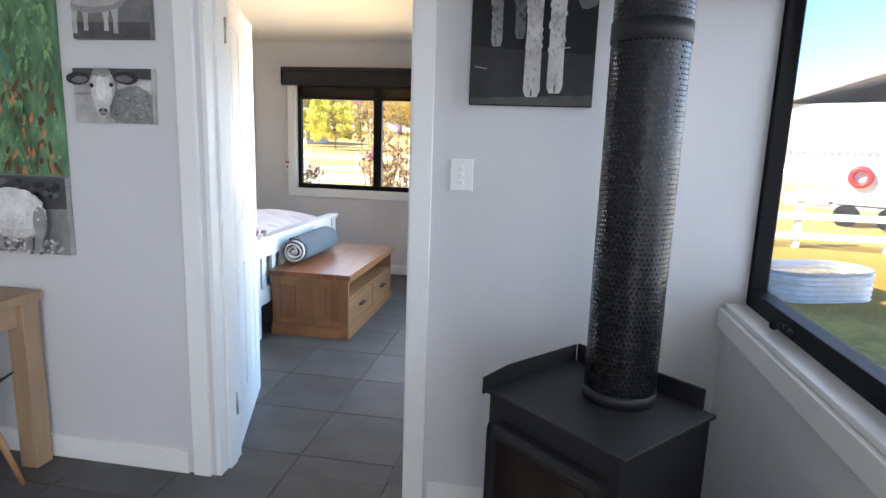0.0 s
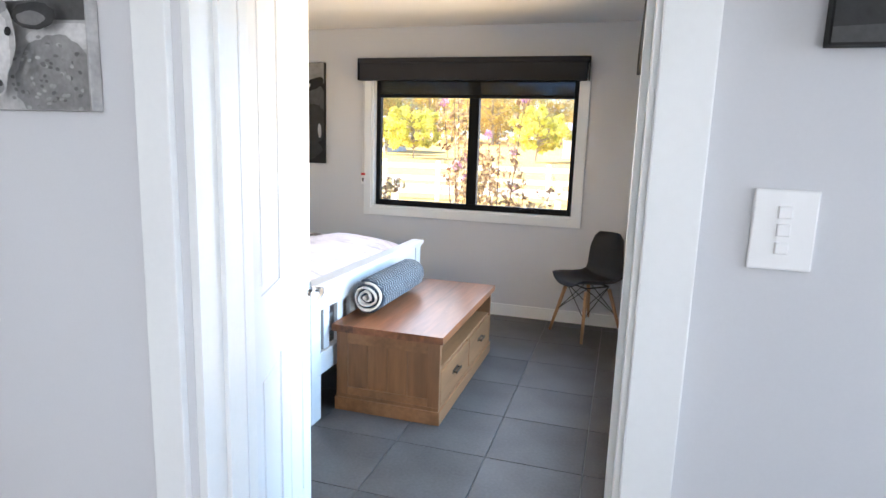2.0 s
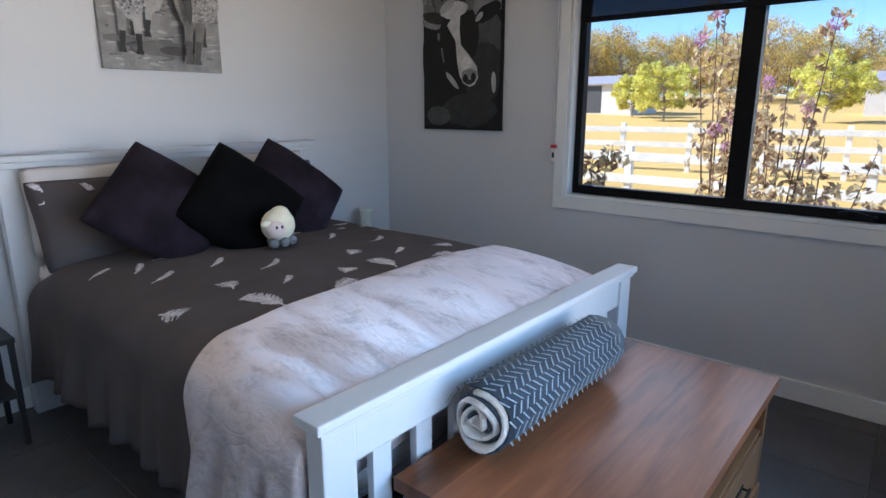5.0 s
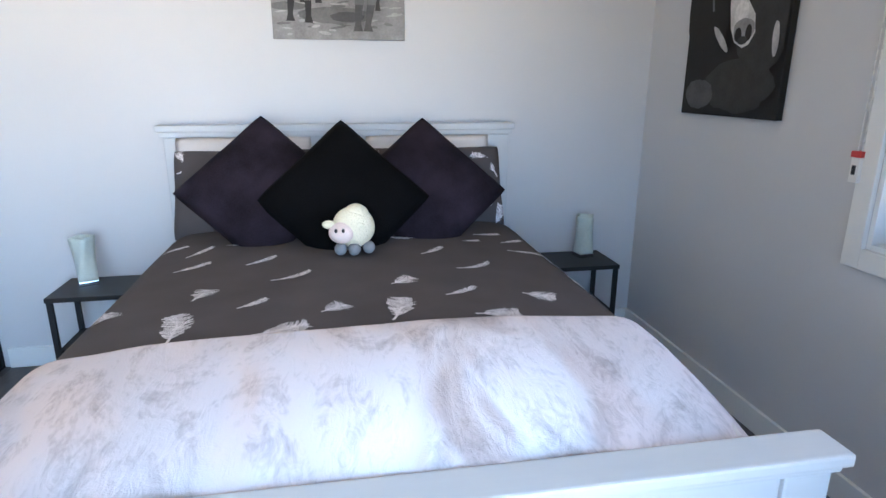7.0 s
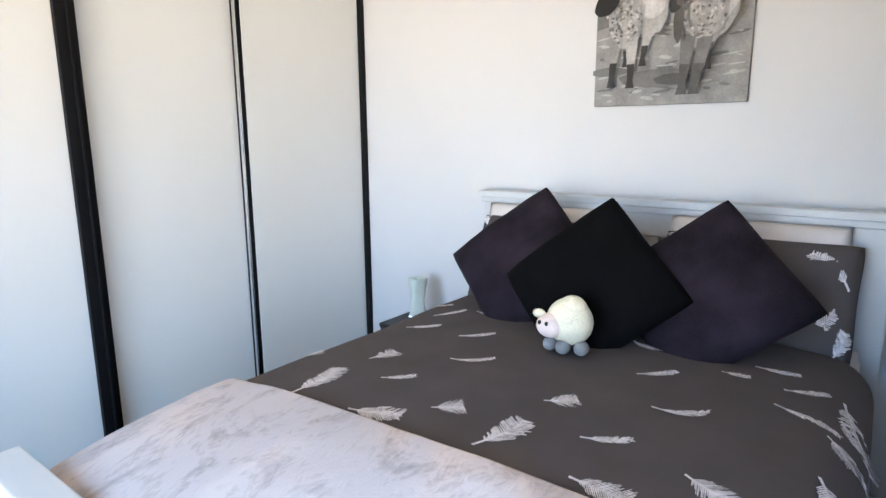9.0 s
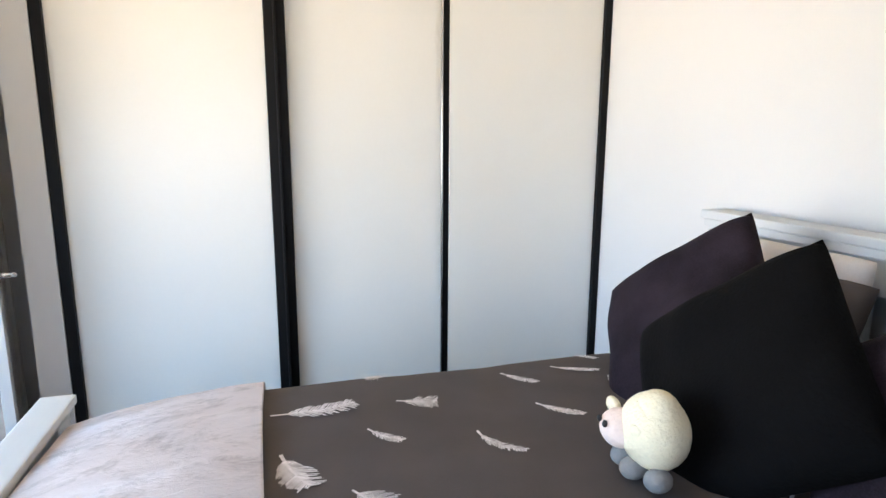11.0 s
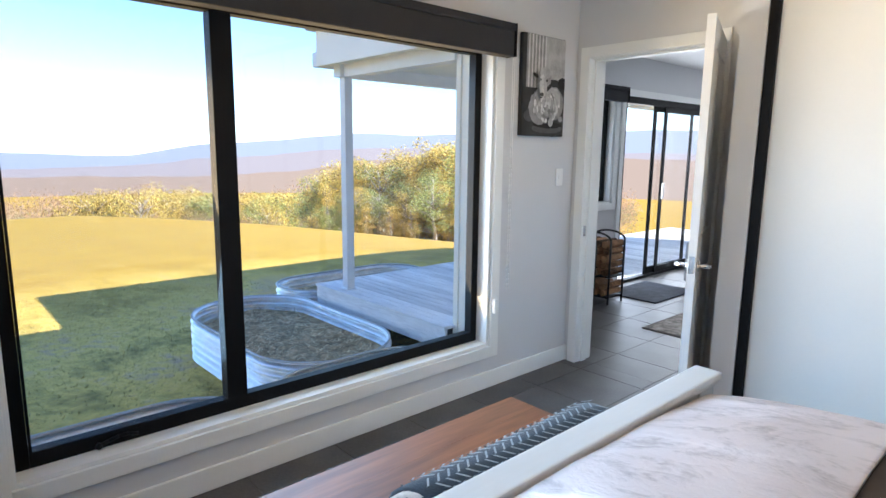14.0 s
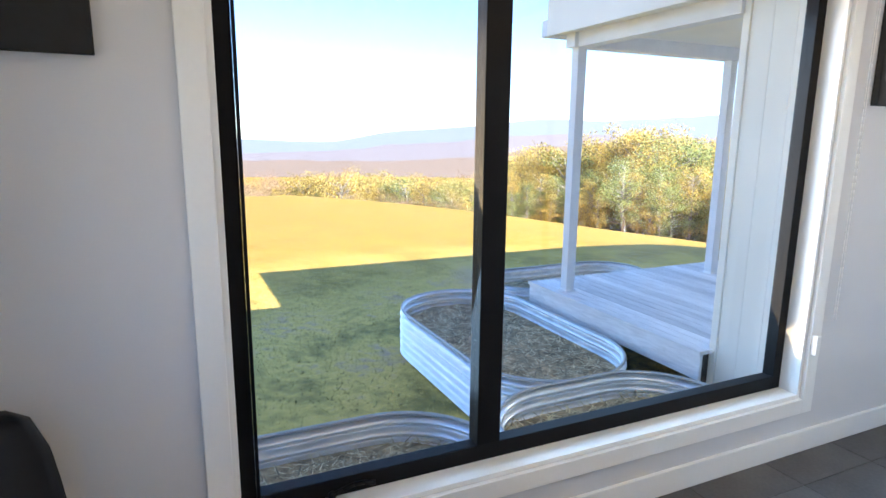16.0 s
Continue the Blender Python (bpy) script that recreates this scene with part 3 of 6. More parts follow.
part("head_top_rail", bb(-3.755, -3.705, 1.535, 2.94, 1.045, 1.145), BEDW, bed)
part("head_low_rail", bb(-3.755, -3.705, 1.535, 2.94, 0.45, 0.60), BEDW, bed)
for k in range(11):
    y = 1.60 + k * (2.88 - 1.60) / 10
    part("head_slat", bb(-3.745, -3.717, y - 0.03, y + 0.03, 0.60, 1.045, 0.003), BEDW, bed)
for y0, y1 in ((1.45, 1.475), (3.025, 3.05)):
    part("side_rail", bb(-3.70, -1.628, y0, y1, 0.26, 0.40), BEDW, bed)
for k in range(8):
    x = -3.55 + k * 0.26
    part("base_slat", bb(x - 0.035, x + 0.035, 1.475, 3.025, 0.37, 0.39, 0.002), BEDW, bed)
mt = thing("mattress", pose(-2.67, 2.25, 0.39), "white sprung mattress on the slatted bed", "mattress")
part("body", block(-1.02, 0.99, -0.76, 0.76, 0.0, 0.33, 0.05), LINEN, mt)


def wave(x, y, s=1.0):
    return noise.noise(Vector((x * 3.1 * s, y * 3.1 * s, 0.3))) * 0.5 + noise.noise(Vector((x * 8 * s, y * 8 * s, 1.7))) * 0.22


def drape(x, s, top, side0, side1, drop0, drop1, r=0.13, amp=0.02, folds=0.02):
    """Cloth over the bed: s runs from the hem at one side over the top to the other hem."""
    arc = r * math.pi / 2
    flat = (side1 - side0) - 2 * r
    total = drop0 + arc + flat + arc + drop1
    d = s * total
    if d < drop0:
        y, z, hang = side0, top - r - (drop0 - d), (drop0 - d)
        fold = math.sin(x * 31 + noise.noise(Vector((x * 5, hang * 1.5, 0))) * 5)
        y += folds * (fold + 0.35 * math.sin(x * 67 + hang * 6)) * min(1, hang * 3) - 0.04 * min(1, hang * 3)
    elif d < drop0 + arc:
        a = (d - drop0) / r
        y, z = side0 + r - r * math.cos(a), top - r + r * math.sin(a)
    elif d < drop0 + arc + flat:
        y, z = side0 + r + (d - drop0 - arc), top
    elif d < drop0 + arc + flat + arc:
        a = (d - drop0 - arc - flat) / r
        y, z = side1 - r + r * math.sin(a), top - r + r * math.cos(a)
    else:
        hang = d - (drop0 + 2 * arc + flat)
        y, z = side1, top - r - hang
        y += 0.012 * math.sin(x * 15 + noise.noise(Vector((x * 4, 3, 0))) * 4) * min(1, hang * 4)
    z -= 0.045 * min(1.0, abs((y - 2.245) / 0.82)) ** 3
    return Vector((x, y, z + amp * wave(x, y) * (1 if z > top - r else 0.3)))


def duvet_at(x, y):
    """Top of the duvet."""
    e = min(y - 1.43, 3.06 - y)
    z = 0.782 + 0.012 * wave(x, y) - 0.045 * min(1.0, abs((y - 2.245) / 0.82)) ** 3
    if e < 0.13:
        z -= 0.13 - math.sqrt(max(0.0, 0.13 ** 2 - (0.13 - e) ** 2))
    return z


dv = thing("duvet", Matrix(), "dark taupe duvet printed with white feathers, neatly made", "duvet")
bm = bmesh.new()
sheet(bm, lambda u, v: drape(-3.66 + 1.97 * u, v, 0.782 - 0.13 * max(0, (u - 0.76) / 0.24) ** 1.6 - 0.09 * max(0, (0.12 - u) / 0.12), 1.43, 3.06, 0.34, 0.30, 0.13, 0.012), 70, 90)
o = part("cover", bm, DUVET, dv)
so = o.modifiers.new("thick", 'SOLIDIFY')
so.thickness, so.offset = 0.012, -1


def feather(bm, x, y, ang, ln, wd, bend, at, lift=0.004):
    """A printed feather: a thin quill with two vanes of fine barbs, open towards the quill's end."""
    n = 26
    ca, sa = math.cos(ang), math.sin(ang)
    def P(k, off):
        lx, ly = (k - 0.5) * ln, bend * ln * (4 * (k - 0.5) ** 2 - 0.5) + off
        return at(x + lx * ca - ly * sa, y + lx * sa + ly * ca, lift)
    for i in range(n):
        k0, k1 = i / n, (i + 1) / n
        q = 0.0035 * (1.2 - k0) * min(1.0, ln / 0.12)
        bm.faces.new([bm.verts.new(p) for p in (P(k0, -q), P(k1, -q), P(k1, q), P(k0, q))])
        if k0 < 0.16:
            continue
        for sgn in (1, -1):
            w = wd * 0.5 * math.sin(math.pi * (k0 - 0.12) / 0.93) ** 0.45 * random.uniform(0.72, 1.08)
            if random.random() < 0.10:
                w *= 0.5
            rake = 0.55 * w / ln
            a, c = k0 + 0.1 / n, k0 + random.uniform(0.78, 1.12) / n
            f = bm.faces.new([bm.verts.new(p) for p in (P(a, sgn * q), P(c, sgn * q), P(min(1.04, c + rake), sgn * w), P(min(1.03, a + rake), sgn * w * 0.94))])
            f.smooth = True


random.seed(5)
bm = bmesh.new()
lay = lambda px, py, l: Vector((px, py, duvet_at(px, py) + l))
def print_feather(x, y, ang, ln, wd, bend):
    fb = bmesh.new()
    feather(fb, x, y, ang, ln, wd, bend, lay)
    part("feather", fb, FEATHER, dv)


# curled, round, slim and broad feathers of the print
for x, y, a, l in ((-2.654, 2.04, 2.1, 0.14), (-3.10, 1.815, 1.7, 0.11), (-2.68, 2.66, 2.02, 0.14), (-3.085, 2.436, 1.2, 0.125)):
    print_feather(x, y, a, l, 0.034, 0.16)
for x, y, a, l in ((-2.53, 1.78, 2.9, 0.105), (-2.345, 2.173, 2.3, 0.085), (-2.553, 2.39, 2.21, 0.09), (-2.38, 2.79, 1.2, 0.10), (-2.235, 2.622, 1.58, 0.125), (-2.212, 2.04, 1.95, 0.145), (-2.79, 3.0, 0.9, 0.09), (-2.47, 1.53, 0.4, 0.10)):
    print_feather(x, y, a, l, 0.084, 0.04)
for x, y, a, l in ((-2.414, 1.946, 2.3, 0.10), (-2.865, 1.92, 2.33, 0.13), (-2.851, 1.687, 2.1, 0.13), (-3.038, 1.676, 2.6, 0.14), (-2.435, 2.561, 2.1, 0.12), (-2.88, 2.54, 2.35, 0.125), (-3.025, 2.722, 1.87, 0.075), (-3.14, 2.816, 1.75, 0.12), (-3.045, 2.902, 2.15, 0.125), (-2.875, 2.913, 1.33, 0.155), (-2.925, 3.003, 0.44, 0.08), (-3.13, 1.56, 2.0, 0.10)):
    print_feather(x, y, a, l, 0.035, 0.06)
for x, y, a, l in ((-2.271, 1.765, 3.25, 0.21), (-2.31, 2.354, 2.94, 0.18), (-2.99, 3.017, 0.37, 0.19), (-2.54, 3.001, 0.6, 0.13)):
    print_feather(x, y, a, l, 0.086, 0.06)

th = thing("throw_blanket", Matrix(), "pale plush throw spread over the foot of the bed", "blanket")
bm = bmesh.new()
sheet(bm, lambda u, v: drape(-2.168 + 0.512 * min(1.0, u / 0.92) + 0.02 * math.sin(v * 5) * (1 - u), v, 0.790 - 0.070 * min(1.0, u / 0.92) ** 2.2 - 0.20 * max(0.0, (u - 0.92) / 0.08), 1.41, 3.075, 0.55, 0.34, 0.14, 0.015, 0.04), 90, 150)
o = part("cloth", bm, FUR, th)
so = o.modifiers.new("thick", 'SOLIDIFY')
so.thickness, so.offset = 0.012, 1


def cushion(bm, w, h, t, mi=0, n=22, pinch=0.035, seed=0.0):
    """A stuffed cushion in the local xz plane, thick along y."""
    for side in (1, -1):
        def f(u, v):
            a, b = 2 * u - 1, 2 * v - 1
            k = max(0.0, (1 - abs(a) ** 3.2) * (1 - abs(b) ** 3.2)) ** 0.5
            rnd = 1 - 0.035 * (abs(a) * abs(b)) ** 5
            sx = rnd * (1 - pinch * (1 - b * b) * abs(a) ** 4)
            sz = rnd * (1 - pinch * (1 - a * a) * abs(b) ** 4)
            wob = 0.02 * noise.noise(Vector((a * 2 + seed, b * 2, side + seed)))
            return Vector((a * w / 2 * sx, side * t / 2 * k + wob * k, b * h / 2 * sz))
        sheet(bm, f, n, n, mi)
    bmesh.ops.remove_doubles(bm, verts=bm.verts, dist=1e-4)
    return bm


def place_cushion(name, label, m, w, h, t, material, seed, group=""):
    ob = thing(name, m, label, "cushion" if "cushion" in name else "pillow", group)
    part("cover", cushion(bmesh.new(), w, h, t, seed=seed), material, ob)
    return ob


def at_bed(x, y, z, lean, roll):
    return pose(x, y, z, 0, 0, 90) @ pose(0, 0, 0, lean, 0, 0) @ pose(0, 0, 0, 0, roll, 0)


DIAG = 2 ** 0.5
place_cushion("cushion", "dark plum grey velvet scatter cushion set on its corner", at_bed(-3.235, 1.894, 0.971, -34, 44), 0.505, 0.505, 0.15, VELVET, 1.0, "velvet cushions")
place_cushion("cushion", "dark plum grey velvet scatter cushion set on its corner", at_bed(-3.235, 2.57, 0.955, -34, 47), 0.51, 0.51, 0.15, VELVET, 4.0, "velvet cushions")
place_cushion("cushion", "black knitted scatter cushion set on its corner", at_bed(-3.125, 2.222, 0.946, -30, 45), 0.505, 0.505, 0.17, KNIT, 7.0)
for yc, s in ((1.80, 2.0), (2.66, 5.0)):
    pw = place_cushion("pillow", "dark pillow printed with white feathers against the headboard", at_bed(-3.53, yc, 0.905, -24, 0), 0.665, 0.42, 0.18, DUVET, s, "feather pillows")
    random.seed(int(s))
    def onp(px, pz, l):
        a, b = max(-1, min(1, px / 0.34)), max(-1, min(1, pz / 0.20))
        k = max(0.0, (1 - abs(a) ** 3.2) * (1 - abs(b) ** 3.2)) ** 0.5
        return Vector((px * (1 - 0.035 * (1 - b * b) * abs(a) ** 4), -(0.075 * k + 0.008), pz * (1 - 0.035 * (1 - a * a) * abs(b) ** 4)))
    for px, pz, a, l, w in ((-0.24, -0.09, 1.1, 0.12, 0.06), (-0.28, 0.1, 0.4, 0.07, 0.03), (-0.30, 0.16, 2.0, 0.06, 0.04), (0.26, 0.1, 2.4, 0.13, 0.045), (0.22, -0.1, 0.6, 0.13, 0.04), (0.31, -0.15, 1.2, 0.08, 0.04), (-0.1, 0.1, 1.8, 0.1, 0.03), (0.05, -0.08, 0.5, 0.1, 0.03)):
        bm = bmesh.new()
        feather(bm, px * 0.94, pz, a, l * 1.3, w * 1.25, 0.1, onp)
        part("feather", bm, FEATHER, pw)
    place_cushion("pillow", "beige linen pillow behind the printed pillow", at_bed(-3.62, yc - 0.02, 0.955, -8, 0), 0.62, 0.40, 0.10, LINEN, s + 0.5, "back pillows")

# plush toy, one mesh
bm = bmesh.new()
ball(bm, (0, 0, 0.098), 0.078, 0.85, 1.0, 0.98, 24, 0)
ball(bm, (0.0, 0.01, 0.135), 0.05, 0.9, 1, 1.0, 20, 0)
ball(bm, (0.052, -0.038, 0.088), 0.046, 0.9, 1.0, 0.85, 20, 1)
for y, z in ((-0.082, 0.118), (0.02, 0.115)):
    ball(bm, (0.05, y, z), 0.021, 0.6, 1.2, 0.75, 12, 0)
for x, y in ((0.05, -0.045), (0.055, 0.005), (0.02, 0.055), (-0.04, -0.02)):
    ball(bm, (x * 0.75, y, 0.024), 0.026, 1.1, 0.9, 0.9, 14, 2)
for y in (-0.052, -0.026):
    ball(bm, (0.092, y, 0.105), 0.0055, 1, 1, 1.4, 10, 3)
toy = part("plush_sheep", bm, [PLUSH, PLUSHF, PLUSHG, SHELL])
tagged(toy, "cream plush toy sheep with grey feet on the duvet", "plush toy")
toy.matrix_world = pose(-2.90, 2.25, 0.785, 0, 0, -8)


# ---- bedside tables and lamps ----
def side_table(m):
    ob = thing("side_table", m, "small black metal bedside table with lower shelf", "side table", "bedside tables")
    for sx in (-1, 1):
        for sy in (-1, 1):
            part("leg", block(sx * 0.13 - 0.011, sx * 0.13 + 0.011, sy * 0.185 - 0.011, sy * 0.185 + 0.011, 0, 0.47, 0.002), MATTE_BLACK, ob)
    part("tabletop", block(-0.145, 0.145, -0.2, 0.2, 0.462, 0.484, 0.003), MATTE_BLACK, ob)
    part("shelf", block(-0.13, 0.13, -0.185, 0.185, 0.215, 0.23, 0.002), MATTE_BLACK, ob)
    return ob


ta = side_table(pose(-3.63, 3.425, 0))
tb_ = copy_thing(ta, pose(-3.575, 1.115, 0))


def twist_lamp(m):
    ob = thing("table_lamp", m, "twisted frosted glass table lamp on the bedside table", "lamp", "bedside lamps")
    part("base", block(-0.042, 0.042, -0.042, 0.042, 0, 0.022, 0.004), CHROME, ob)
    b = bmesh.new()
    for i in range(4):
        def f(u, v, i=i):
            z = 0.022 + 0.205 * v
            a = math.pi / 4 + i * math.pi / 2 + 0.9 * v
            r = 0.052 * (1 - 0.18 * math.sin(math.pi * v))
            p0, p1 = Vector((r * math.cos(a), r * math.sin(a), z)), Vector((r * math.cos(a + math.pi / 2), r * math.sin(a + math.pi / 2), z))
            return p0.lerp(p1, u)
        sheet(b, f, 4, 12)
    bmesh.ops.remove_doubles(b, verts=b.verts, dist=1e-4)
    o = part("shade", b, FROST, ob, "frosted twisted glass shade")
    s_ = o.modifiers.new("thick", 'SOLIDIFY')
    s_.thickness = 0.004
    return ob


la = twist_lamp(pose(-3.68, 3.50, 0.484, 0, 0, 10))
copy_thing(la, pose(-3.62, 1.03, 0.484, 0, 0, 25))

# ---- chest at the foot of the bed ----
ch = thing("storage_chest", pose(-1.255, 2.28, 0), "oiled hardwood blanket chest with two drawers and open shelf", "chest")
CX, CYY = 0.315, 0.635
for k in range(5):
    part("lid_board", block(-CX + k * 0.126, -CX + (k + 1) * 0.126 - 0.0001, -CYY, CYY, 0.452, 0.490, 0.0005), TOPW, ch, "dark reddish hardwood board of the top")
part("plinth", block(-CX + 0.012, CX - 0.012, -CYY + 0.012, CYY - 0.012, 0.0, 0.075, 0.004), OAKH, ch)
part("base_board", block(-CX + 0.02, CX - 0.022, -CYY + 0.02, CYY - 0.02, 0.075, 0.095), OAKH, ch)
part("back_panel", block(-CX + 0.022, -CX + 0.04, -CYY + 0.02, CYY - 0.02, 0.095, 0.452), OAK, ch)
for sy in (-1, 1):
    y0 = sy * (CYY - 0.022)
    for x0, x1 in ((-CX + 0.02, -CX + 0.085), (CX - 0.085, CX - 0.02)):
        part("side_stile", block(x0, x1, y0, y0 - sy * 0.03, 0.075, 0.452, 0.003), OAK, ch)
    part("side_rail", block(-CX + 0.085, CX - 0.085, y0, y0 - sy * 0.03, 0.385, 0.452, 0.003), OAKH, ch)
    part("side_rail", block(-CX + 0.085, CX - 0.085, y0, y0 - sy * 0.03, 0.075, 0.135, 0.003), OAKH, ch)
    for k in range(4):
        w = (2 * CX - 0.17) / 4
        part("side_panel", block(-CX + 0.085 + k * w, -CX + 0.085 + (k + 1) * w - 0.002, y0 - sy * 0.010, y0 - sy * 0.024, 0.135, 0.385, 0.001), OAK, ch)
part("front_rail", block(CX - 0.05, CX - 0.022, -CYY + 0.05, CYY - 0.05, 0.42, 0.452, 0.002), OAKH, ch)
part("shelf", block(-CX + 0.04, CX - 0.03, -CYY + 0.05, CYY - 0.05, 0.285, 0.300, 0.002), OAKH, ch)
part("centre_post", block(CX - 0.05, CX - 0.022, -0.015, 0.015, 0.095, 0.285, 0.002), OAK, ch)
for y0, y1 in ((-CYY + 0.056, -0.019), (0.019, CYY - 0.056)):
    d_ = part("drawer_front", block(CX - 0.045, CX - 0.02, y0, y1, 0.10, 0.28, 0.003), OAKH, ch)
    hb = bmesh.new()
    yc = (y0 + y1) / 2
    for s in (-0.045, 0.045):
        tube(hb, (CX - 0.02, yc + s, 0.2), (CX + 0.004, yc + s, 0.2), 0.004, seg=8)
    box(hb, CX, CX + 0.006, yc - 0.055, yc + 0.055, 0.193, 0.207, 0.002)
    box(hb, CX - 0.0205, CX - 0.017, yc - 0.055, yc + 0.055, 0.19, 0.21)
    part("handle", hb, mat("dark_bronze", (0.03, 0.025, 0.02), 0.4, metal=0.6, var=0.1), d_, "dark bronze bail handle")

# rolled blanket
rl = thing("rolled_blanket", pose(-1.458, 2.185, 0.490 + 0.108), "rolled navy chevron fleece blanket with cream lining", "blanket")
def roll_surface(bm, ra, rb_, y0, y1, turns, off, mi, ph=0.0):
    n = 70
    def f(u, v):
        a = ph + turns * 2 * math.pi * u
        r = ra + (rb_ - ra) * u + off
        y = y0 + (y1 - y0) * v
        return Vector((r * math.cos(a), y + 0.012 * math.sin(a * 1.7) * (1 if v in (0, 1) else 0), r * math.sin(a) * 0.96))
    sheet(bm, f, n, 10, mi)
bm = bmesh.new()
roll_surface(bm, 0.018, 0.107, -0.33, 0.37, 3.3, 0.0, 0)
o = part("fleece", bm, NAVY, rl)
s_ = o.modifiers.new("thick", 'SOLIDIFY')
s_.thickness, s_.offset = 0.009, -1
bm = bmesh.new()
roll_surface(bm, 0.018, 0.107, -0.345, 0.38, 3.26, -0.012, 0)
o = part("lining", bm, SHERPA, rl, "cream sherpa lining")
s_ = o.modifiers.new("thick", 'SOLIDIFY')
s_.thickness, s_.offset = 0.010, -1
bm = bmesh.new()
for k in range(21):
    y = -0.32 + k * 0.032
    for row in range(13):
        a0 = -0.4 + row * 0.26
        sgn = 1 if row % 2 else -1
        for w in (0,):
            q = []
            for da, dy in ((0, 0), (0.25, sgn * 0.022), (0.25, sgn * 0.022 + 0.007), (0, 0.007)):
                aa = a0 + da
                q.append(bm.verts.new((0.1095 * math.cos(aa), y + dy, 0.1095 * math.sin(aa) * 0.96)))
            bm.faces.new(q)
part("chevron", bm, NAVYL, rl, "paler chevron ribs")


# ---- shell chair ----
def shell_chair(m):
    ob = thing("shell_chair", m, "black moulded shell chair on splayed beech legs", "chair")
    b = bmesh.new()
    prof = [(0.235, 0.415), (0.215, 0.438), (0.12, 0.435), (0.0, 0.425), (-0.10, 0.425), (-0.16, 0.45), (-0.19, 0.51), (-0.205, 0.60), (-0.22, 0.70), (-0.235, 0.78), (-0.24, 0.815)]
    wid = [0.15, 0.195, 0.225, 0.23, 0.225, 0.22, 0.215, 0.205, 0.19, 0.165, 0.12]
    def f(u, v):
        k = v * (len(prof) - 1)
        i = min(int(k), len(prof) - 2)
        t = k - i
        y, z = (prof[i][j] * (1 - t) + prof[i + 1][j] * t for j in (0, 1))
        w = wid[i] * (1 - t) + wid[i + 1] * t
        a = 2 * u - 1
        lift = 0.05 * abs(a) ** 3
        back = max(0.0, min(1.0, (v - 0.45) * 3))
        return Vector((a * w, y + 0.06 * back * abs(a) ** 2.2, z + lift * (1 - back) + 0.0))
    sheet(b, f, 18, 40)
    o = part("shell", b, SHELL, ob, "matte black plastic shell")
    s1 = o.modifiers.new("thick", 'SOLIDIFY')
    s1.thickness = 0.007
    tops, feet = [], []
    for sx in (-1, 1):
        for y, fy in ((0.12, 0.2), (-0.10, -0.2)):
            tp, ft = Vector((sx * 0.12, y, 0.405)), Vector((sx * 0.2, fy, 0.0))
            tops.append(tp)
            feet.append(ft)
            lb = bmesh.new()
            tube(lb, ft, ft.lerp(tp, 0.96), 0.011, 0.016, 12)
            part("leg", lb, BEECH, ob, "beech wood leg")
    for i, j in ((0, 1), (2, 3), (0, 2), (1, 3)):
        for a, c in ((i, j), (j, i)):
            wb_ = bmesh.new()
            tube(wb_, tops[a], feet[c].lerp(tops[c], 0.45), 0.0035, seg=6)
            part("wire_strut", wb_, MATTE_BLACK, ob)
    fb = bmesh.new()
    for a, c in ((0, 1), (1, 3), (3, 2), (2, 0)):
        tube(fb, tops[a] + Vector((0, 0, 0.005)), tops[c] + Vector((0, 0, 0.005)), 0.006, seg=8)
    part("seat_frame", fb, MATTE_BLACK, ob)
    return ob


shell_chair(pose(-0.325, 3.60, 0, 0, 0, 133))


# ---- wall pictures ----
def ell(cx, cz, rx, rz, ang=0.0, n=18):
    ca, sa = math.cos(ang), math.sin(ang)
    return [(cx + rx * math.cos(t) * ca - rz * math.sin(t) * sa, cz + rx * math.cos(t) * sa + rz * math.sin(t) * ca) for t in (2 * math.pi * i / n for i in range(n))]


def woolly(cx, cz, rx, rz, ang=0.0, n=40, rough=0.05):
    return [(cx + (x - cx) * k, cz + (z - cz) * k) for (x, z), k in ((p, 1 + rough * noise.noise(Vector((p[0] * 31, p[1] * 31, 0.5))) * 2) for p in ell(cx, cz, rx, rz, ang, n))]


def canvas(name, m, w, h, ground, shapes, label, group="animal prints"):
    """A stretched canvas, its print laid up from flat shapes; local x across, z up, front to -y."""
    ob = thing(name, m, label, "picture", group)
    part("canvas", block(-w / 2, w / 2, 0.0, 0.028, -h / 2, h / 2, 0.003), GREYS[ground], ob)
    b = bmesh.new()
    used = [ground]
    for k, (g, pts) in enumerate(shapes):
        if g not in used:
            used.append(g)
        vs = [b.verts.new((max(-0.495, min(0.495, x)) * w, -0.0012 - 0.0003 * k, max(-0.495, min(0.495, z)) * h)) for x, z in pts]
        f = b.faces.new(vs)
        f.material_index = used.index(g)
    part("print", b, [GREYS[g] for g in used], ob, "black and white animal print")
    return ob


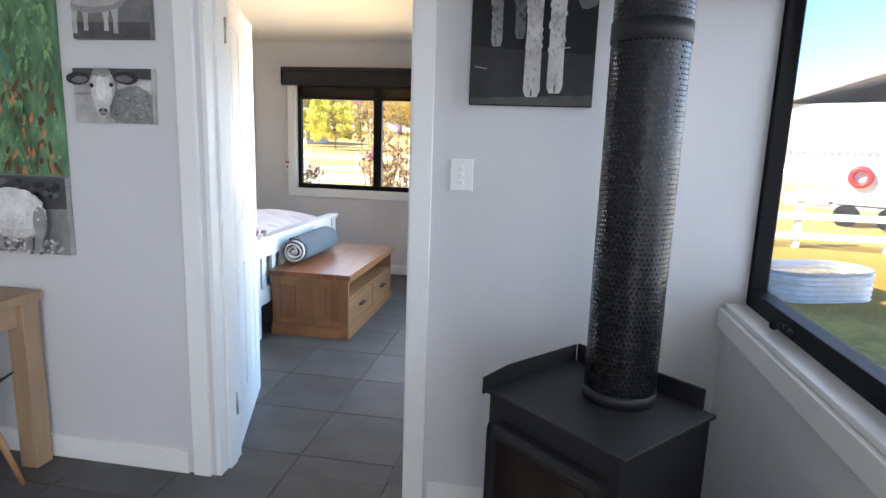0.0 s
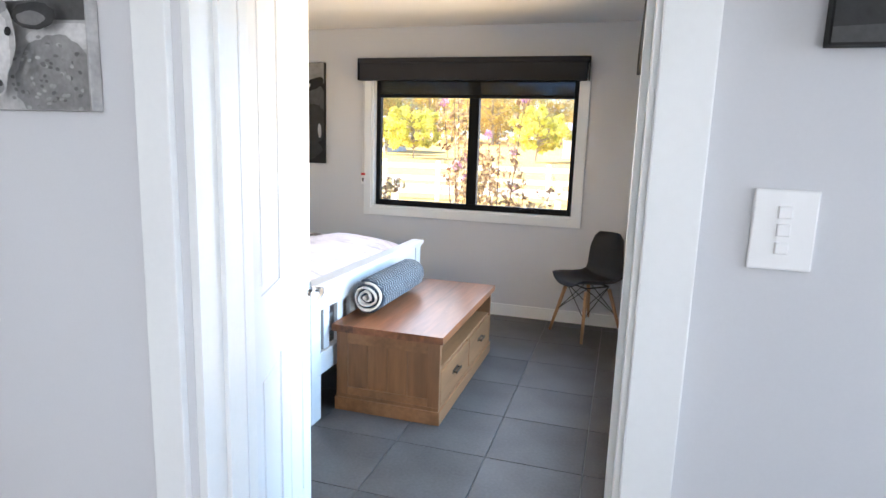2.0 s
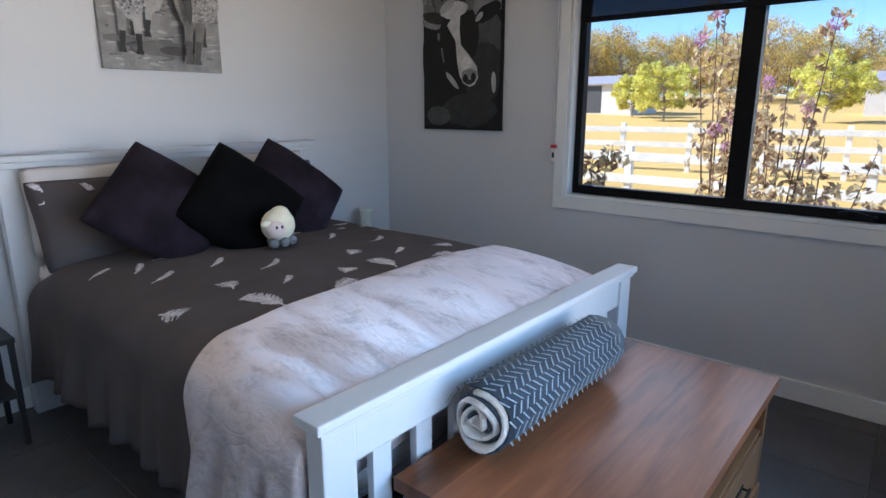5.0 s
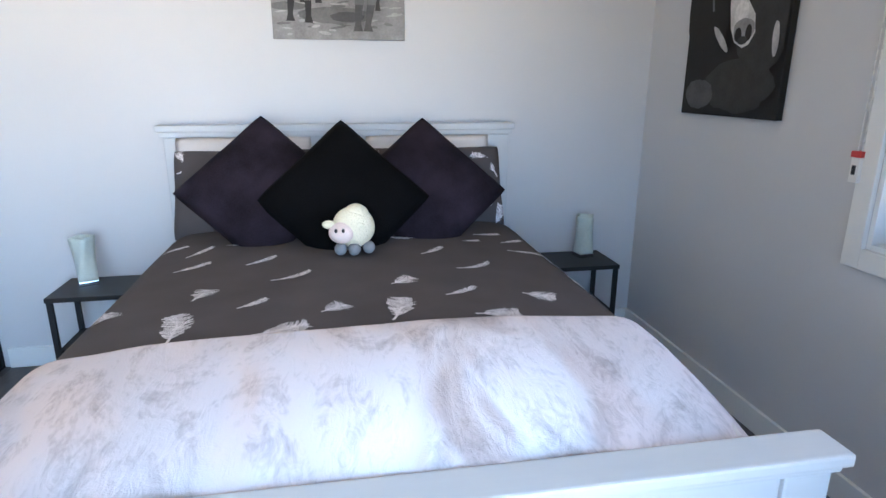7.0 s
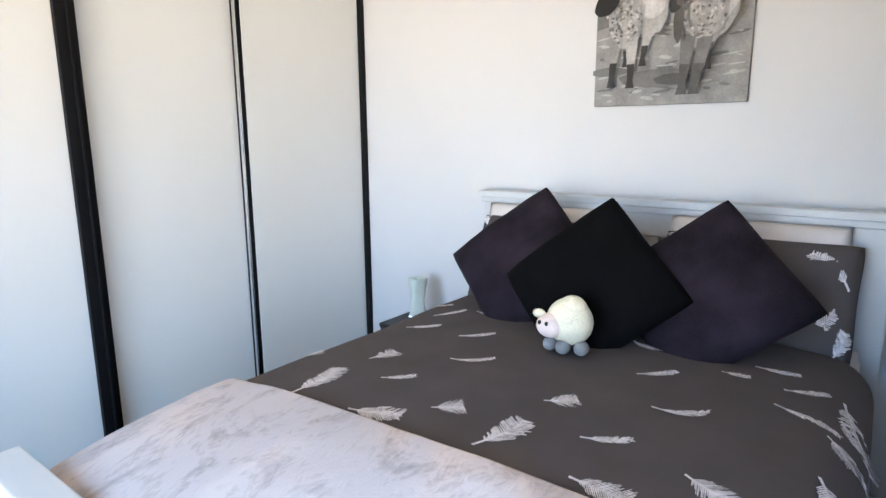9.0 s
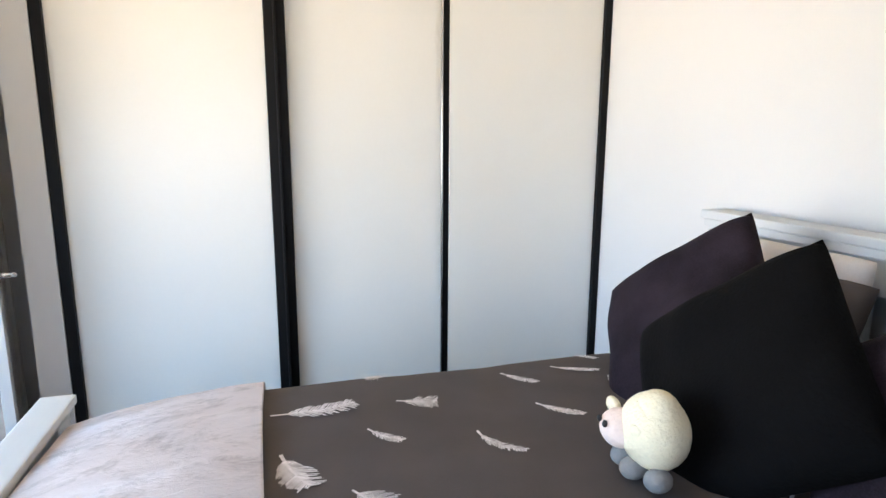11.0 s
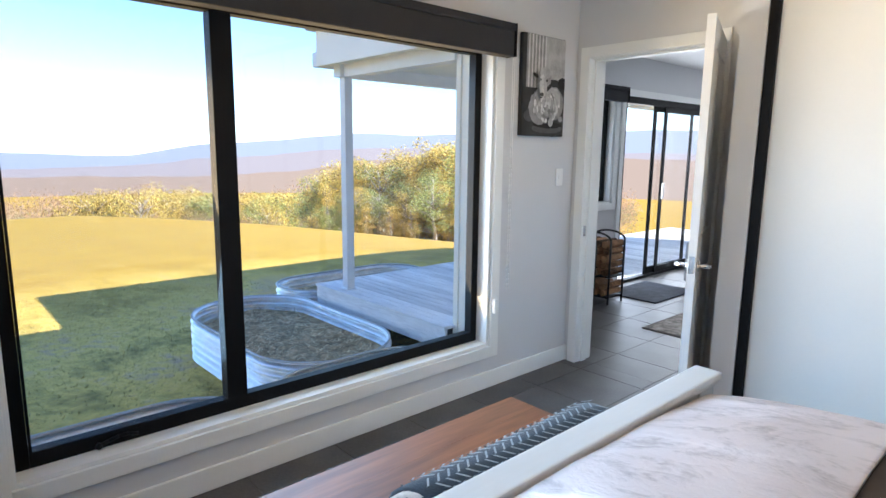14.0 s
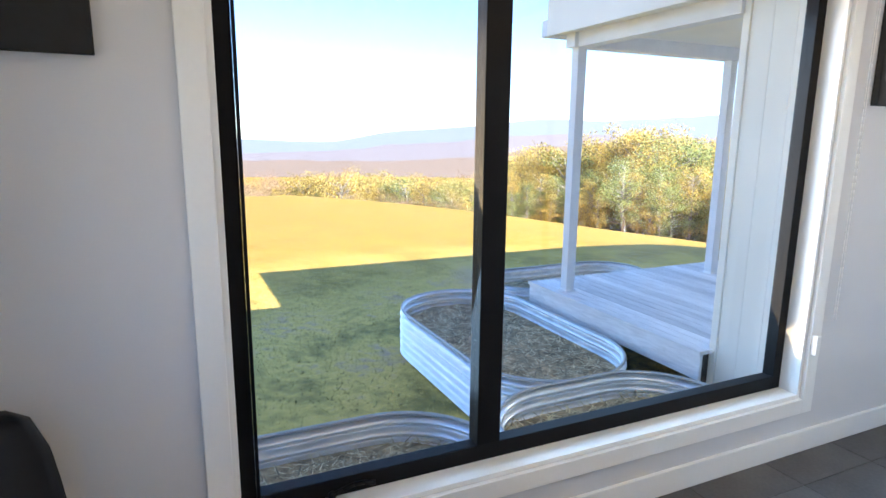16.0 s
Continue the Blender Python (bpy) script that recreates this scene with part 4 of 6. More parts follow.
def animal_side(cx, cz, s, body=6, leg=3, q=1.0):
    out = []
    for dx, dz in ((-0.22, 0.0), (-0.1, 0.04), (0.12, 0.04), (0.22, 0.0)):
        x = cx + dx * s * q
        out.append((leg, [(x - 0.022 * s, cz - (0.5 - dz) * s), (x + 0.03 * s, cz - (0.5 - dz) * s), (x + 0.025 * s, cz - 0.3 * s), (x + 0.05 * s, cz - 0.08 * s), (x - 0.05 * s, cz - 0.08 * s), (x - 0.02 * s, cz - 0.3 * s)]))
    out += [(body - 1, woolly(cx, cz + 0.03 * s, 0.35 * s * q, 0.23 * s)), (body, woolly(cx + 0.01 * s, cz + 0.08 * s, 0.32 * s * q, 0.19 * s)), (min(7, body + 1), woolly(cx - 0.05 * s * q, cz + 0.14 * s, 0.2 * s * q, 0.1 * s))]
    return out


def grass(z0, g=3):
    return [(g, [(-0.5, -0.5), (0.5, -0.5), (0.5, z0), (-0.5, z0)])]


def curls(cx, cz, rx, rz, n, tones, size=0.03):
    return [(random.choice(tones), woolly(cx + rx * math.cos(t) * q, cz + rz * math.sin(t) * q, size, size * 1.3, t, 10, 0.2)) for t, q in ((random.uniform(0, 6.28), random.random() ** 0.5) for _ in range(n))]


faceN, faceE, faceW, faceS = (lambda x, z: pose(x, 3.865 - 0.030, z)), (lambda y, z: pose(-0.030, y, z, 0, 0, -90)), (lambda y, z: pose(-3.815 + 0.030, y, z, 0, 0, 90)), (lambda x, z: pose(x, -0.165 - 0.030, z))
random.seed(17)
leaves_ = [(random.choice((1, 2, 3, 4)), woolly(random.uniform(-0.48, 0.1), random.uniform(0.36, 0.49), 0.04, 0.04, k, 12, 0.2)) for k in range(26)]
canvas("wall_picture", faceN(-3.10, 1.71), 0.64, 0.90, 0, [(3, [(-0.5, 0.28), (0.2, 0.30), (0.2, 0.5), (-0.5, 0.5)])] + leaves_ + [(4, [(0.15, 0.28), (0.5, 0.30), (0.5, 0.5), (0.22, 0.5)]), (2, woolly(0.36, 0.12, 0.17, 0.17)), (1, woolly(0.30, -0.10, 0.26, 0.20)), (1, woolly(0.12, -0.36, 0.34, 0.12)), (2, woolly(-0.28, -0.40, 0.16, 0.07)), (0, woolly(-0.26, 0.02, 0.25, 0.25)),
       (4, woolly(-0.34, 0.265, 0.17, 0.05, -0.1)), (1, woolly(-0.32, 0.29, 0.17, 0.04, -0.15)), (0, woolly(-0.16, 0.09, 0.13, 0.21)), (0, woolly(0.11, 0.15, 0.13, 0.17)), (0, woolly(0.34, 0.29, 0.16, 0.055, 0.25)), (5, woolly(0.24, 0.265, 0.05, 0.022, 0.5)), (6, woolly(-0.075, 0.33, 0.17, 0.055, 0.05)), (5, woolly(-0.16, 0.36, 0.10, 0.035, 0.3)),
       (6, [(-0.16, 0.23), (-0.08, 0.30), (0.01, 0.30), (0.0, 0.2), (0.02, 0.09), (0.12, 0.02), (0.22, -0.06), (0.24, -0.136), (0.19, -0.185), (0.13, -0.197), (0.05, -0.17), (0.0, -0.11), (-0.03, -0.015), (-0.05, 0.12)]), (7, woolly(0.09, -0.05, 0.07, 0.06)), (4, woolly(0.13, -0.12, 0.10, 0.05)), (0, woolly(0.08, -0.14, 0.035, 0.03)), (0, woolly(0.18, -0.135, 0.03, 0.035)), (1, woolly(0.13, -0.165, 0.05, 0.018)),
       (5, woolly(-0.09, -0.15, 0.10, 0.022, -0.6)), (5, woolly(0.43, -0.17, 0.028, 0.07, 0.1)), (3, woolly(-0.27, 0.16, 0.018, 0.03)), (3, [(-0.24, 0.08), (-0.22, 0.08), (-0.19, -0.02), (-0.21, -0.02)])],
       "large dark canvas print of a black and white cow")


def trotter(x0, z0, x1, z1, w, upper, lower):
    """A sheep's leg, woolly above and dark below the knee, with its hoof."""
    xm, zm = x0 * 0.45 + x1 * 0.55, z0 * 0.45 + z1 * 0.55
    return [(upper, [(x0 - w, z0), (x0 + w, z0), (xm + w * 0.62, zm), (xm - w * 0.62, zm)]), (lower, [(xm - w * 0.62, zm + 0.02), (xm + w * 0.62, zm + 0.02), (x1 + w * 0.45, z1 + 0.05), (x1 + w * 0.75, z1), (x1 - w * 0.75, z1), (x1 - w * 0.45, z1 + 0.05)])]


gravel = [(random.choice((3, 4, 5, 5)), woolly(random.uniform(-0.48, 0.48), random.uniform(-0.48, 0.05), random.uniform(0.01, 0.07), random.uniform(0.004, 0.012), random.uniform(-0.2, 0.2), 12, 0.2)) for k in range(90)]
canvas("wall_picture", faceW(2.24, 1.90), 0.62, 0.62, 4, [(3, [(-0.5, 0.02), (0.5, 0.20), (0.5, 0.5), (-0.5, 0.5)]), (5, [(-0.1, 0.22), (0.5, 0.28), (0.5, 0.5), (-0.1, 0.5)])] + gravel + [(3, woolly(-0.03, -0.33, 0.27, 0.06)), (3, woolly(-0.38, -0.27, 0.13, 0.03)), (2, woolly(0.06, -0.34, 0.13, 0.035))]
       + trotter(-0.27, -0.05, -0.27, -0.245, 0.024, 3, 1) + trotter(-0.12, 0.0, -0.15, -0.245, 0.035, 5, 1) + [(5, woolly(-0.11, 0.13, 0.115, 0.19)), (6, woolly(-0.10, 0.18, 0.09, 0.13))] + trotter(-0.335, -0.06, -0.36, -0.375, 0.042, 4, 1) + trotter(-0.225, -0.08, -0.228, -0.385, 0.042, 5, 1) + [(5, woolly(-0.27, 0.07, 0.125, 0.19))] + curls(-0.27, 0.05, 0.11, 0.15, 150, (3, 4, 5, 6, 6), 0.009) + [(0, woolly(-0.38, 0.17, 0.10, 0.07, 0.8)), (0, woolly(-0.31, 0.24, 0.08, 0.05, 0.4)), (6, woolly(-0.37, 0.26, 0.06, 0.04))]
       + trotter(0.29, -0.08, 0.285, -0.30, 0.028, 2, 1) + [(5, woolly(0.30, 0.09, 0.15, 0.21)), (6, woolly(0.34, 0.14, 0.10, 0.15)), (4, woolly(0.22, 0.02, 0.165, 0.19))] + trotter(0.16, -0.08, 0.135, -0.447, 0.048, 3, 2) + trotter(0.265, -0.08, 0.21, -0.447, 0.048, 3, 2) + [(5, woolly(0.245, 0.06, 0.145, 0.17))] + curls(0.25, 0.05, 0.135, 0.16, 190, (3, 4, 5, 5, 6), 0.009) + [(2, woolly(0.12, -0.01, 0.03, 0.13)), (6, woolly(0.16, 0.21, 0.12, 0.045)), (1, woolly(0.105, 0.11, 0.038, 0.075, -0.3)), (2, woolly(0.15, 0.14, 0.04, 0.07, -0.5)), (0, woolly(0.05, 0.185, 0.05, 0.02)), (0, woolly(0.295, 0.195, 0.055, 0.026, 0.1))],
       "canvas print of two standing sheep above the bed")

slats = [(6 if k % 2 else 4, [(-0.42 + 0.037 * k, -0.02), (-0.385 + 0.037 * k, -0.02), (-0.385 + 0.037 * k, 0.5), (-0.42 + 0.037 * k, 0.5)]) for k in range(12)]
random.seed(31)
fleece = [(random.choice((4, 5, 6, 7)), woolly(0.02 + 0.30 * math.cos(t) * q, -0.19 + 0.16 * math.sin(t) * q, 0.022, 0.038, t, 10, 0.2)) for t, q in ((random.uniform(0, 6.28), random.random() ** 0.5) for _ in range(70))]
canvas("wall_picture", faceE(0.378, 1.842), 0.405, 0.595, 1, [(5, [(0.02, 0.08), (0.5, 0.08), (0.5, 0.5), (0.02, 0.5)])] + slats + [(1, [(-0.5, -0.5), (0.5, -0.5), (0.5, 0.0), (-0.5, -0.03)]), (2, woolly(0.1, -0.42, 0.38, 0.05)), (2, woolly(-0.34, -0.3, 0.12, 0.06)), (0, woolly(0.44, 0.05, 0.12, 0.06)), (0, woolly(0.1, -0.385, 0.34, 0.035)),
       (4, woolly(0.24, -0.16, 0.23, 0.17)), (5, woolly(0.22, -0.12, 0.18, 0.12)), (4, woolly(-0.12, -0.22, 0.24, 0.17)), (5, woolly(-0.06, -0.16, 0.18, 0.17))] + fleece + [(5, woolly(0.10, -0.36, 0.06, 0.045)), (4, woolly(0.34, -0.32, 0.05, 0.03)), (1, woolly(-0.28, 0.095, 0.07, 0.018, -0.2)), (1, woolly(0.14, 0.045, 0.07, 0.016, -0.2)), (4, woolly(-0.08, 0.08, 0.155, 0.10)), (5, woolly(-0.06, 0.13, 0.13, 0.055)),
       (6, woolly(-0.12, 0.0, 0.085, 0.11, 0.1)), (5, woolly(-0.06, 0.0, 0.04, 0.09, 0.1)), (2, woolly(-0.135, -0.085, 0.045, 0.018)), (1, woolly(-0.15, -0.115, 0.03, 0.006)), (1, woolly(-0.03, 0.055, 0.022, 0.012)), (1, woolly(-0.175, 0.06, 0.016, 0.012))],
       "canvas print of a woolly ram lying down")
flecks = [(random.choice((1, 2, 3)), woolly(random.uniform(-0.42, 0.45), random.uniform(-0.45, 0.45), random.uniform(0.01, 0.06), random.uniform(0.006, 0.02), random.uniform(0, 3), 12, 0.2)) for _ in range(46)]
canvas("wall_picture", faceE(3.635, 1.872), 0.45, 0.60, 0, [(1, woolly(0.1, 0.1, 0.3, 0.3))] + flecks + [(4, woolly(-0.1, -0.22, 0.06, 0.03)), (4, woolly(-0.3, -0.42, 0.08, 0.012))], "dark canvas print beside the tall window")
canvas("wall_picture", faceS(-1.296, 1.602), 0.345, 0.210, 5, [(2, [(-0.5, 0.36), (0.5, 0.30), (0.5, 0.5), (-0.5, 0.5)]), (6, woolly(0.36, 0.16, 0.3, 0.12)), (4, [(-0.5, 0.0), (-0.16, 0.02), (-0.16, 0.06), (-0.5, 0.05)]), (4, woolly(0.26, -0.24, 0.30, 0.42))] + curls(0.26, -0.22, 0.28, 0.38, 130, (3, 4, 4, 5), 0.014)
       + [(1, woolly(-0.33, 0.29, 0.155, 0.115, 0.1)), (3, woolly(-0.31, 0.27, 0.10, 0.06, 0.1)), (1, woolly(0.27, 0.31, 0.155, 0.115, -0.1)), (3, woolly(0.25, 0.29, 0.10, 0.06, -0.1)), (5, woolly(-0.03, 0.13, 0.165, 0.34)), (6, woolly(-0.04, 0.06, 0.13, 0.36)), (4, woolly(-0.03, 0.40, 0.12, 0.08)), (7, woolly(-0.05, 0.10, 0.06, 0.26)), (6, woolly(-0.035, -0.24, 0.085, 0.15)), (4, woolly(-0.035, -0.30, 0.06, 0.07)),
          (1, woolly(-0.065, -0.27, 0.018, 0.028)), (1, woolly(0.0, -0.27, 0.018, 0.028)), (2, [(-0.06, -0.345), (-0.035, -0.36), (-0.01, -0.345), (-0.035, -0.335)]), (0, woolly(-0.155, 0.17, 0.026, 0.04)), (0, woolly(0.09, 0.18, 0.026, 0.04))], "small canvas print of a sheep's face")
canvas("wall_picture", faceS(-1.285, 1.918), 0.335, 0.205, 3, [(2, grass(-0.2)[0][1])] + animal_side(-0.2, 0.2, 1.2, 5, 5), "small canvas print of sheep legs")
random.seed(12)
canvas("wall_picture", faceS(-1.80, 1.108), 0.52, 0.325, 4, [(2, [(-0.5, 0.05), (0.5, 0.1), (0.5, 0.5), (-0.5, 0.5)])] + curls(0.0, 0.34, 0.5, 0.16, 60, (1, 2, 3), 0.03) + curls(0.0, -0.36, 0.5, 0.15, 150, (3, 5, 6, 7), 0.018)
       + [(4, [(x - 0.03, -0.4), (x + 0.03, -0.4), (x + 0.045, -0.05), (x - 0.045, -0.05)]) for x in (-0.12, -0.02, 0.24, 0.33)] + [(6, woolly(0.12, 0.05, 0.30, 0.32)), (7, woolly(0.12, 0.10, 0.27, 0.27)), (7, woolly(0.08, 0.18, 0.2, 0.13)), (6, woolly(-0.16, 0.16, 0.14, 0.2, 0.5)), (7, woolly(-0.29, 0.26, 0.085, 0.11, 0.6)), (5, woolly(-0.36, 0.20, 0.05, 0.06, 0.6)), (3, woolly(-0.20, 0.30, 0.07, 0.03, -0.5)), (1, woolly(-0.31, 0.28, 0.012, 0.018)), (1, woolly(-0.39, 0.19, 0.014, 0.014)), (4, woolly(0.36, -0.05, 0.06, 0.2))] + curls(0.12, 0.02, 0.26, 0.24, 40, (6, 7, 7), 0.014),
       "canvas print of a white lamb standing on straw")
def fleecy_leg(x, top, foot, w, tone):
    out = [(tone, [(x - w, top), (x + w, top), (x + w * 0.8, (top + foot) / 2), (x + w * 0.9, foot + 0.03), (x + w * 0.6, foot), (x - w * 0.6, foot), (x - w * 0.9, foot + 0.03), (x - w * 0.8, (top + foot) / 2)])]
    return out + curls(x, (top + foot) / 2, w * 0.9, (top - foot) / 2.1, 110, (tone - 1, tone, tone), 0.010) + [(1, [(x - w * 0.05, foot + 0.035), (x + w * 0.05, foot + 0.035), (x + w * 0.08, foot), (x - w * 0.08, foot)])]


canvas("wall_picture", faceS(0.325, 1.93), 0.425, 0.66, 0, [(1, [(-0.5, -0.5), (0.5, -0.5), (0.5, -0.24), (-0.5, -0.20)]), (2, [(-0.5, -0.5), (0.5, -0.5), (0.5, -0.44), (-0.5, -0.465)]), (3, woolly(0.42, 0.12, 0.11, 0.14)), (4, [(-0.46, -0.30), (-0.36, -0.31), (-0.36, -0.315), (-0.46, -0.306)]), (4, [(0.14, -0.205), (0.30, -0.20), (0.30, -0.207), (0.14, -0.211)])]
       + fleecy_leg(-0.29, 0.3, -0.20, 0.05, 4) + fleecy_leg(-0.10, 0.3, -0.17, 0.045, 3) + [(4, woolly(0.02, 0.34, 0.36, 0.24)), (5, woolly(0.06, 0.36, 0.32, 0.20))] + curls(0.04, 0.33, 0.33, 0.22, 260, (4, 5, 5, 6), 0.016) + fleecy_leg(0.02, 0.2, -0.47, 0.07, 6) + fleecy_leg(0.19, 0.2, -0.455, 0.065, 6), "tall canvas print of a fluffy alpaca's legs")
# large green painting
pt = thing("wall_painting", faceS(-2.0, 1.86), "large green painting of blue stream and orange flowers", "painting")
part("canvas", block(-0.46, 0.46, 0.0, 0.028, -0.585, 0.585, 0.003), mat("paint_green", (0.11, 0.22, 0.11), 0.6, var=0.5, scale=9, grain=40, bump=0.4, stretch=(1, 1, 0.4)), pt)
PG = [mat("paint_leaf", (0.18, 0.33, 0.15), 0.6, var=0.4, scale=20, bump=0.3), mat("paint_teal", (0.06, 0.25, 0.25), 0.6, var=0.3, scale=10, bump=0.3), mat("paint_orange", (0.50, 0.20, 0.10), 0.6, var=0.3, scale=20, bump=0.3), mat("paint_brown", (0.13, 0.075, 0.03), 0.6, var=0.3, scale=20, bump=0.3)]
bm = bmesh.new()
random.seed(11)
for k in range(800):
    x, z = random.uniform(-0.45, 0.45), random.uniform(-0.57, 0.57)
    mi = 0
    if abs(x - 0.12 + 0.2 * z) < 0.09 and z > -0.2:
        mi = 1
    elif z < -0.22 and random.random() < 0.6:
        mi = random.choice((2, 3, 3))
    rx, rz = random.uniform(0.004, 0.011), random.uniform(0.012, 0.038)
    pts = ell(x, z, rx, rz, random.uniform(-0.7, 0.7), 7)
    f = bm.faces.new([bm.verts.new((max(-0.458, min(0.458, a)), -0.001 - 0.00001 * k, max(-0.583, min(0.583, b)))) for a, b in pts])
    f.material_index = mi
part("brushwork", bm, PG, pt, "green, teal and orange brush strokes")


fm = thing("floor_mat", pose(-1.66, 1.20, 0.0), "small flat black rubber mat beside the bed", "mat")
part("pad", block(-0.15, 0.15, -0.12, 0.12, 0.0, 0.02, 0.006), MATTE_BLACK, fm)


# ---- switches and blind chains ----
def switch(m, w, h, n, label):
    ob = thing("light_switch", m, label, "switch")
    part("plate", block(-w / 2, w / 2, 0.0, 0.008, -h / 2, h / 2, 0.003), PLASTIC, ob)
    for k in range(n):
        z = (k - (n - 1) / 2) * 0.026
        part("rocker", block(-0.009, 0.009, -0.004, 0.002, z - 0.009, z + 0.009, 0.002), PLASTIC, ob)
    return ob


switch(pose(0.094, -0.165 - 0.008, 1.350), 0.084, 0.116, 3, "white three-gang light switch by the doorway")
switch(pose(-0.008, 0.152, 1.285, 0, 0, -90), 0.070, 0.112, 1, "white light switch beside the doorway")


def chain(x, y, z0, z1, label, sag=0.0, ax=(1, 0)):
    ob = thing("blind_chain", pose(x, y, z0), label, "blind chain")
    b = bmesh.new()
    n = int((z1 - z0) / 0.03)
    for s in (-1, 1):
        for k in range(n):
            a, c = (Vector((ax[0] * s * 0.008, ax[1] * s * 0.008, (z1 - z0) * i / n)) for i in (k, k + 1))
            tube(b, a, c, 0.0022, seg=6)
    part("cord", b, PLASTIC, ob)
    return ob


cn = chain(-2.395, 3.845, 1.19, 2.02, "white beaded blind chain with red tagged holder")
cb = part("holder", block(-0.016, 0.016, -0.012, 0.02, -0.10, -0.02, 0.003), PLASTIC, cn, "white plastic tension holder")
part("warning_tag", block(-0.018, 0.018, -0.015, 0.02, -0.02, 0.0, 0.002), RED, cn, "red warning tag")
part("print", block(-0.007, 0.007, -0.0135, -0.011, -0.075, -0.045), GREYS[1], cn, "small dark print")
cn2 = chain(-0.03, 0.66, 0.62, 1.98, "white blind chain loop beside the tall window", ax=(0, 1))
hl = thing("chain_holder", pose(-0.03, 0.765, 0.52), "white plastic chain holder on the window frame", "chain holder")
part("body", block(-0.012, 0.02, -0.014, 0.014, -0.045, 0.045, 0.004), PLASTIC, hl)


# ---- living room ----
stv = thing("wood_stove", pose(0.575, -0.735, 0, 0, 0, -42.5), "black steel corner wood heater with glass door", "stove")
SW_, SD, SH = 0.228, 0.195, 0.775
part("firebox", block(-SW_, SW_, -SD, SD, 0.12, SH - 0.012, 0.008), STEELB, stv)
part("top_plate", block(-SW_ - 0.012, SW_ + 0.012, -SD - 0.012, SD + 0.005, SH - 0.012, SH, 0.004), STEELB, stv)
part("plinth", block(-SW_ + 0.03, SW_ - 0.03, -SD + 0.03, SD - 0.03, 0.0, 0.12, 0.004), STEELB, stv)
part("rear_shield", block(-SW_ - 0.012, SW_ - 0.03, SD + 0.007, SD + 0.017, 0.1, SH + 0.055, 0.003), STEELB, stv)
for s in (-1,):
    b = bmesh.new()
    vs = [(SD + 0.006, SH - 0.02), (SD + 0.006, SH + 0.052), (SD - 0.30, SH + 0.048), (-SD - 0.012, SH + 0.03), (-SD - 0.012, SH - 0.02)]
    a = [b.verts.new((s * (SW_ + 0.013), y, z)) for y, z in vs]
    c = [b.verts.new((s * (SW_ + 0.018), y, z)) for y, z in vs]
    b.faces.new(a)
    b.faces.new(c[::-1])
    for i in range(5):
        b.faces.new((a[i], c[i], c[(i + 1) % 5], a[(i + 1) % 5]))
    part("side_lip", b, STEELB, stv)
fd = part("stove_door", block(-0.20, 0.20, -SD - 0.03, -SD - 0.001, 0.25, 0.70, 0.03), STEELB, stv, "black cast door")
part("glass_pane", block(-0.155, 0.155, -SD - 0.034, -SD - 0.03, 0.32, 0.655, 0.001), mat("stove_glass", (0.02, 0.014, 0.01), 0.06, var=0.5, scale=6, bump=0), fd, "dark sooted glass")
b = bmesh.new()
tube(b, (0.175, -SD - 0.05, 0.40), (0.175, -SD - 0.05, 0.55), 0.009)
part("door_handle", b, CHROME, fd, "steel door handle")

# perforated flue shield with real holes
fl = thing("flue_pipe", pose(0.638, -0.69, SH), "black perforated steel flue shield over the wood heater", "flue")
FR = 0.098
b = bmesh.new()
NA, PITCH = 72, 2 * math.pi * FR / 72 * 1.5
rows_n = int(1.55 / PITCH)
NA = 48
for r in range(rows_n):
    for a in range(NA):
        off = 0.5 if r % 2 else 0.0
        def P(da, dz, r=r, a=a, off=off):
            t = 2 * math.pi * (a + off + da) / NA
            return Vector((FR * math.cos(t), FR * math.sin(t), 0.03 + (r + dz) * PITCH))
        o4 = [b.verts.new(P(x, z)) for x, z in ((-0.5, -0.5), (0.5, -0.5), (0.5, 0.5), (-0.5, 0.5))]
        i4 = [b.verts.new(P(x, z)) for x, z in ((0, -0.30), (0.30, 0), (0, 0.30), (-0.30, 0))]
        for i in range(4):
            j = (i + 1) % 4
            b.faces.new((o4[i], o4[j], i4[i])).smooth = True
            b.faces.new((o4[j], i4[j], i4[i])).smooth = True
part("perforated_shield", b, mat("perforated_black", (0.018, 0.018, 0.02), 0.32, metal=0.6, var=0.1), fl)
b = bmesh.new()
tube(b, (0, 0, 0.0), (0, 0, 1.675), 0.075, seg=32)
part("inner_flue", b, mat("inner_flue_steel", (0.30, 0.30, 0.31), 0.35, metal=0.8, var=0.1), fl)
for z0, z1 in ((0.0, 0.035), (0.955, 1.005), (1.56, 1.675)):
    b = bmesh.new()
    tube(b, (0, 0, z0), (0, 0, z1), FR + 0.003, seg=40)
    part("band", b, STEELB, fl)

tbl = thing("writing_desk", pose(-2.32, -0.42, 0), "pale oak desk table standing against the wall", "table")
part("tabletop", block(-0.65, 0.62, -0.23, 0.23, 0.745, 0.785, 0.006), ASH, tbl)
for sx in (-0.57, 0.565):
    for sy in (-0.175, 0.175):
        part("leg", block(sx - 0.042, sx + 0.042, sy - 0.042, sy + 0.042, 0, 0.745, 0.005), ASH, tbl)
for sy in (-0.175, 0.175):
    part("apron", block(-0.528, 0.523, sy - 0.012, sy + 0.012, 0.645, 0.745, 0.003), ASH, tbl)
for sx in (-0.57, 0.565):
    part("apron", block(sx - 0.012, sx + 0.012, -0.133, 0.133, 0.645, 0.745, 0.003), ASH, tbl)
shell_chair(pose(-1.875, -0.60, 0, 0, 0, 0))

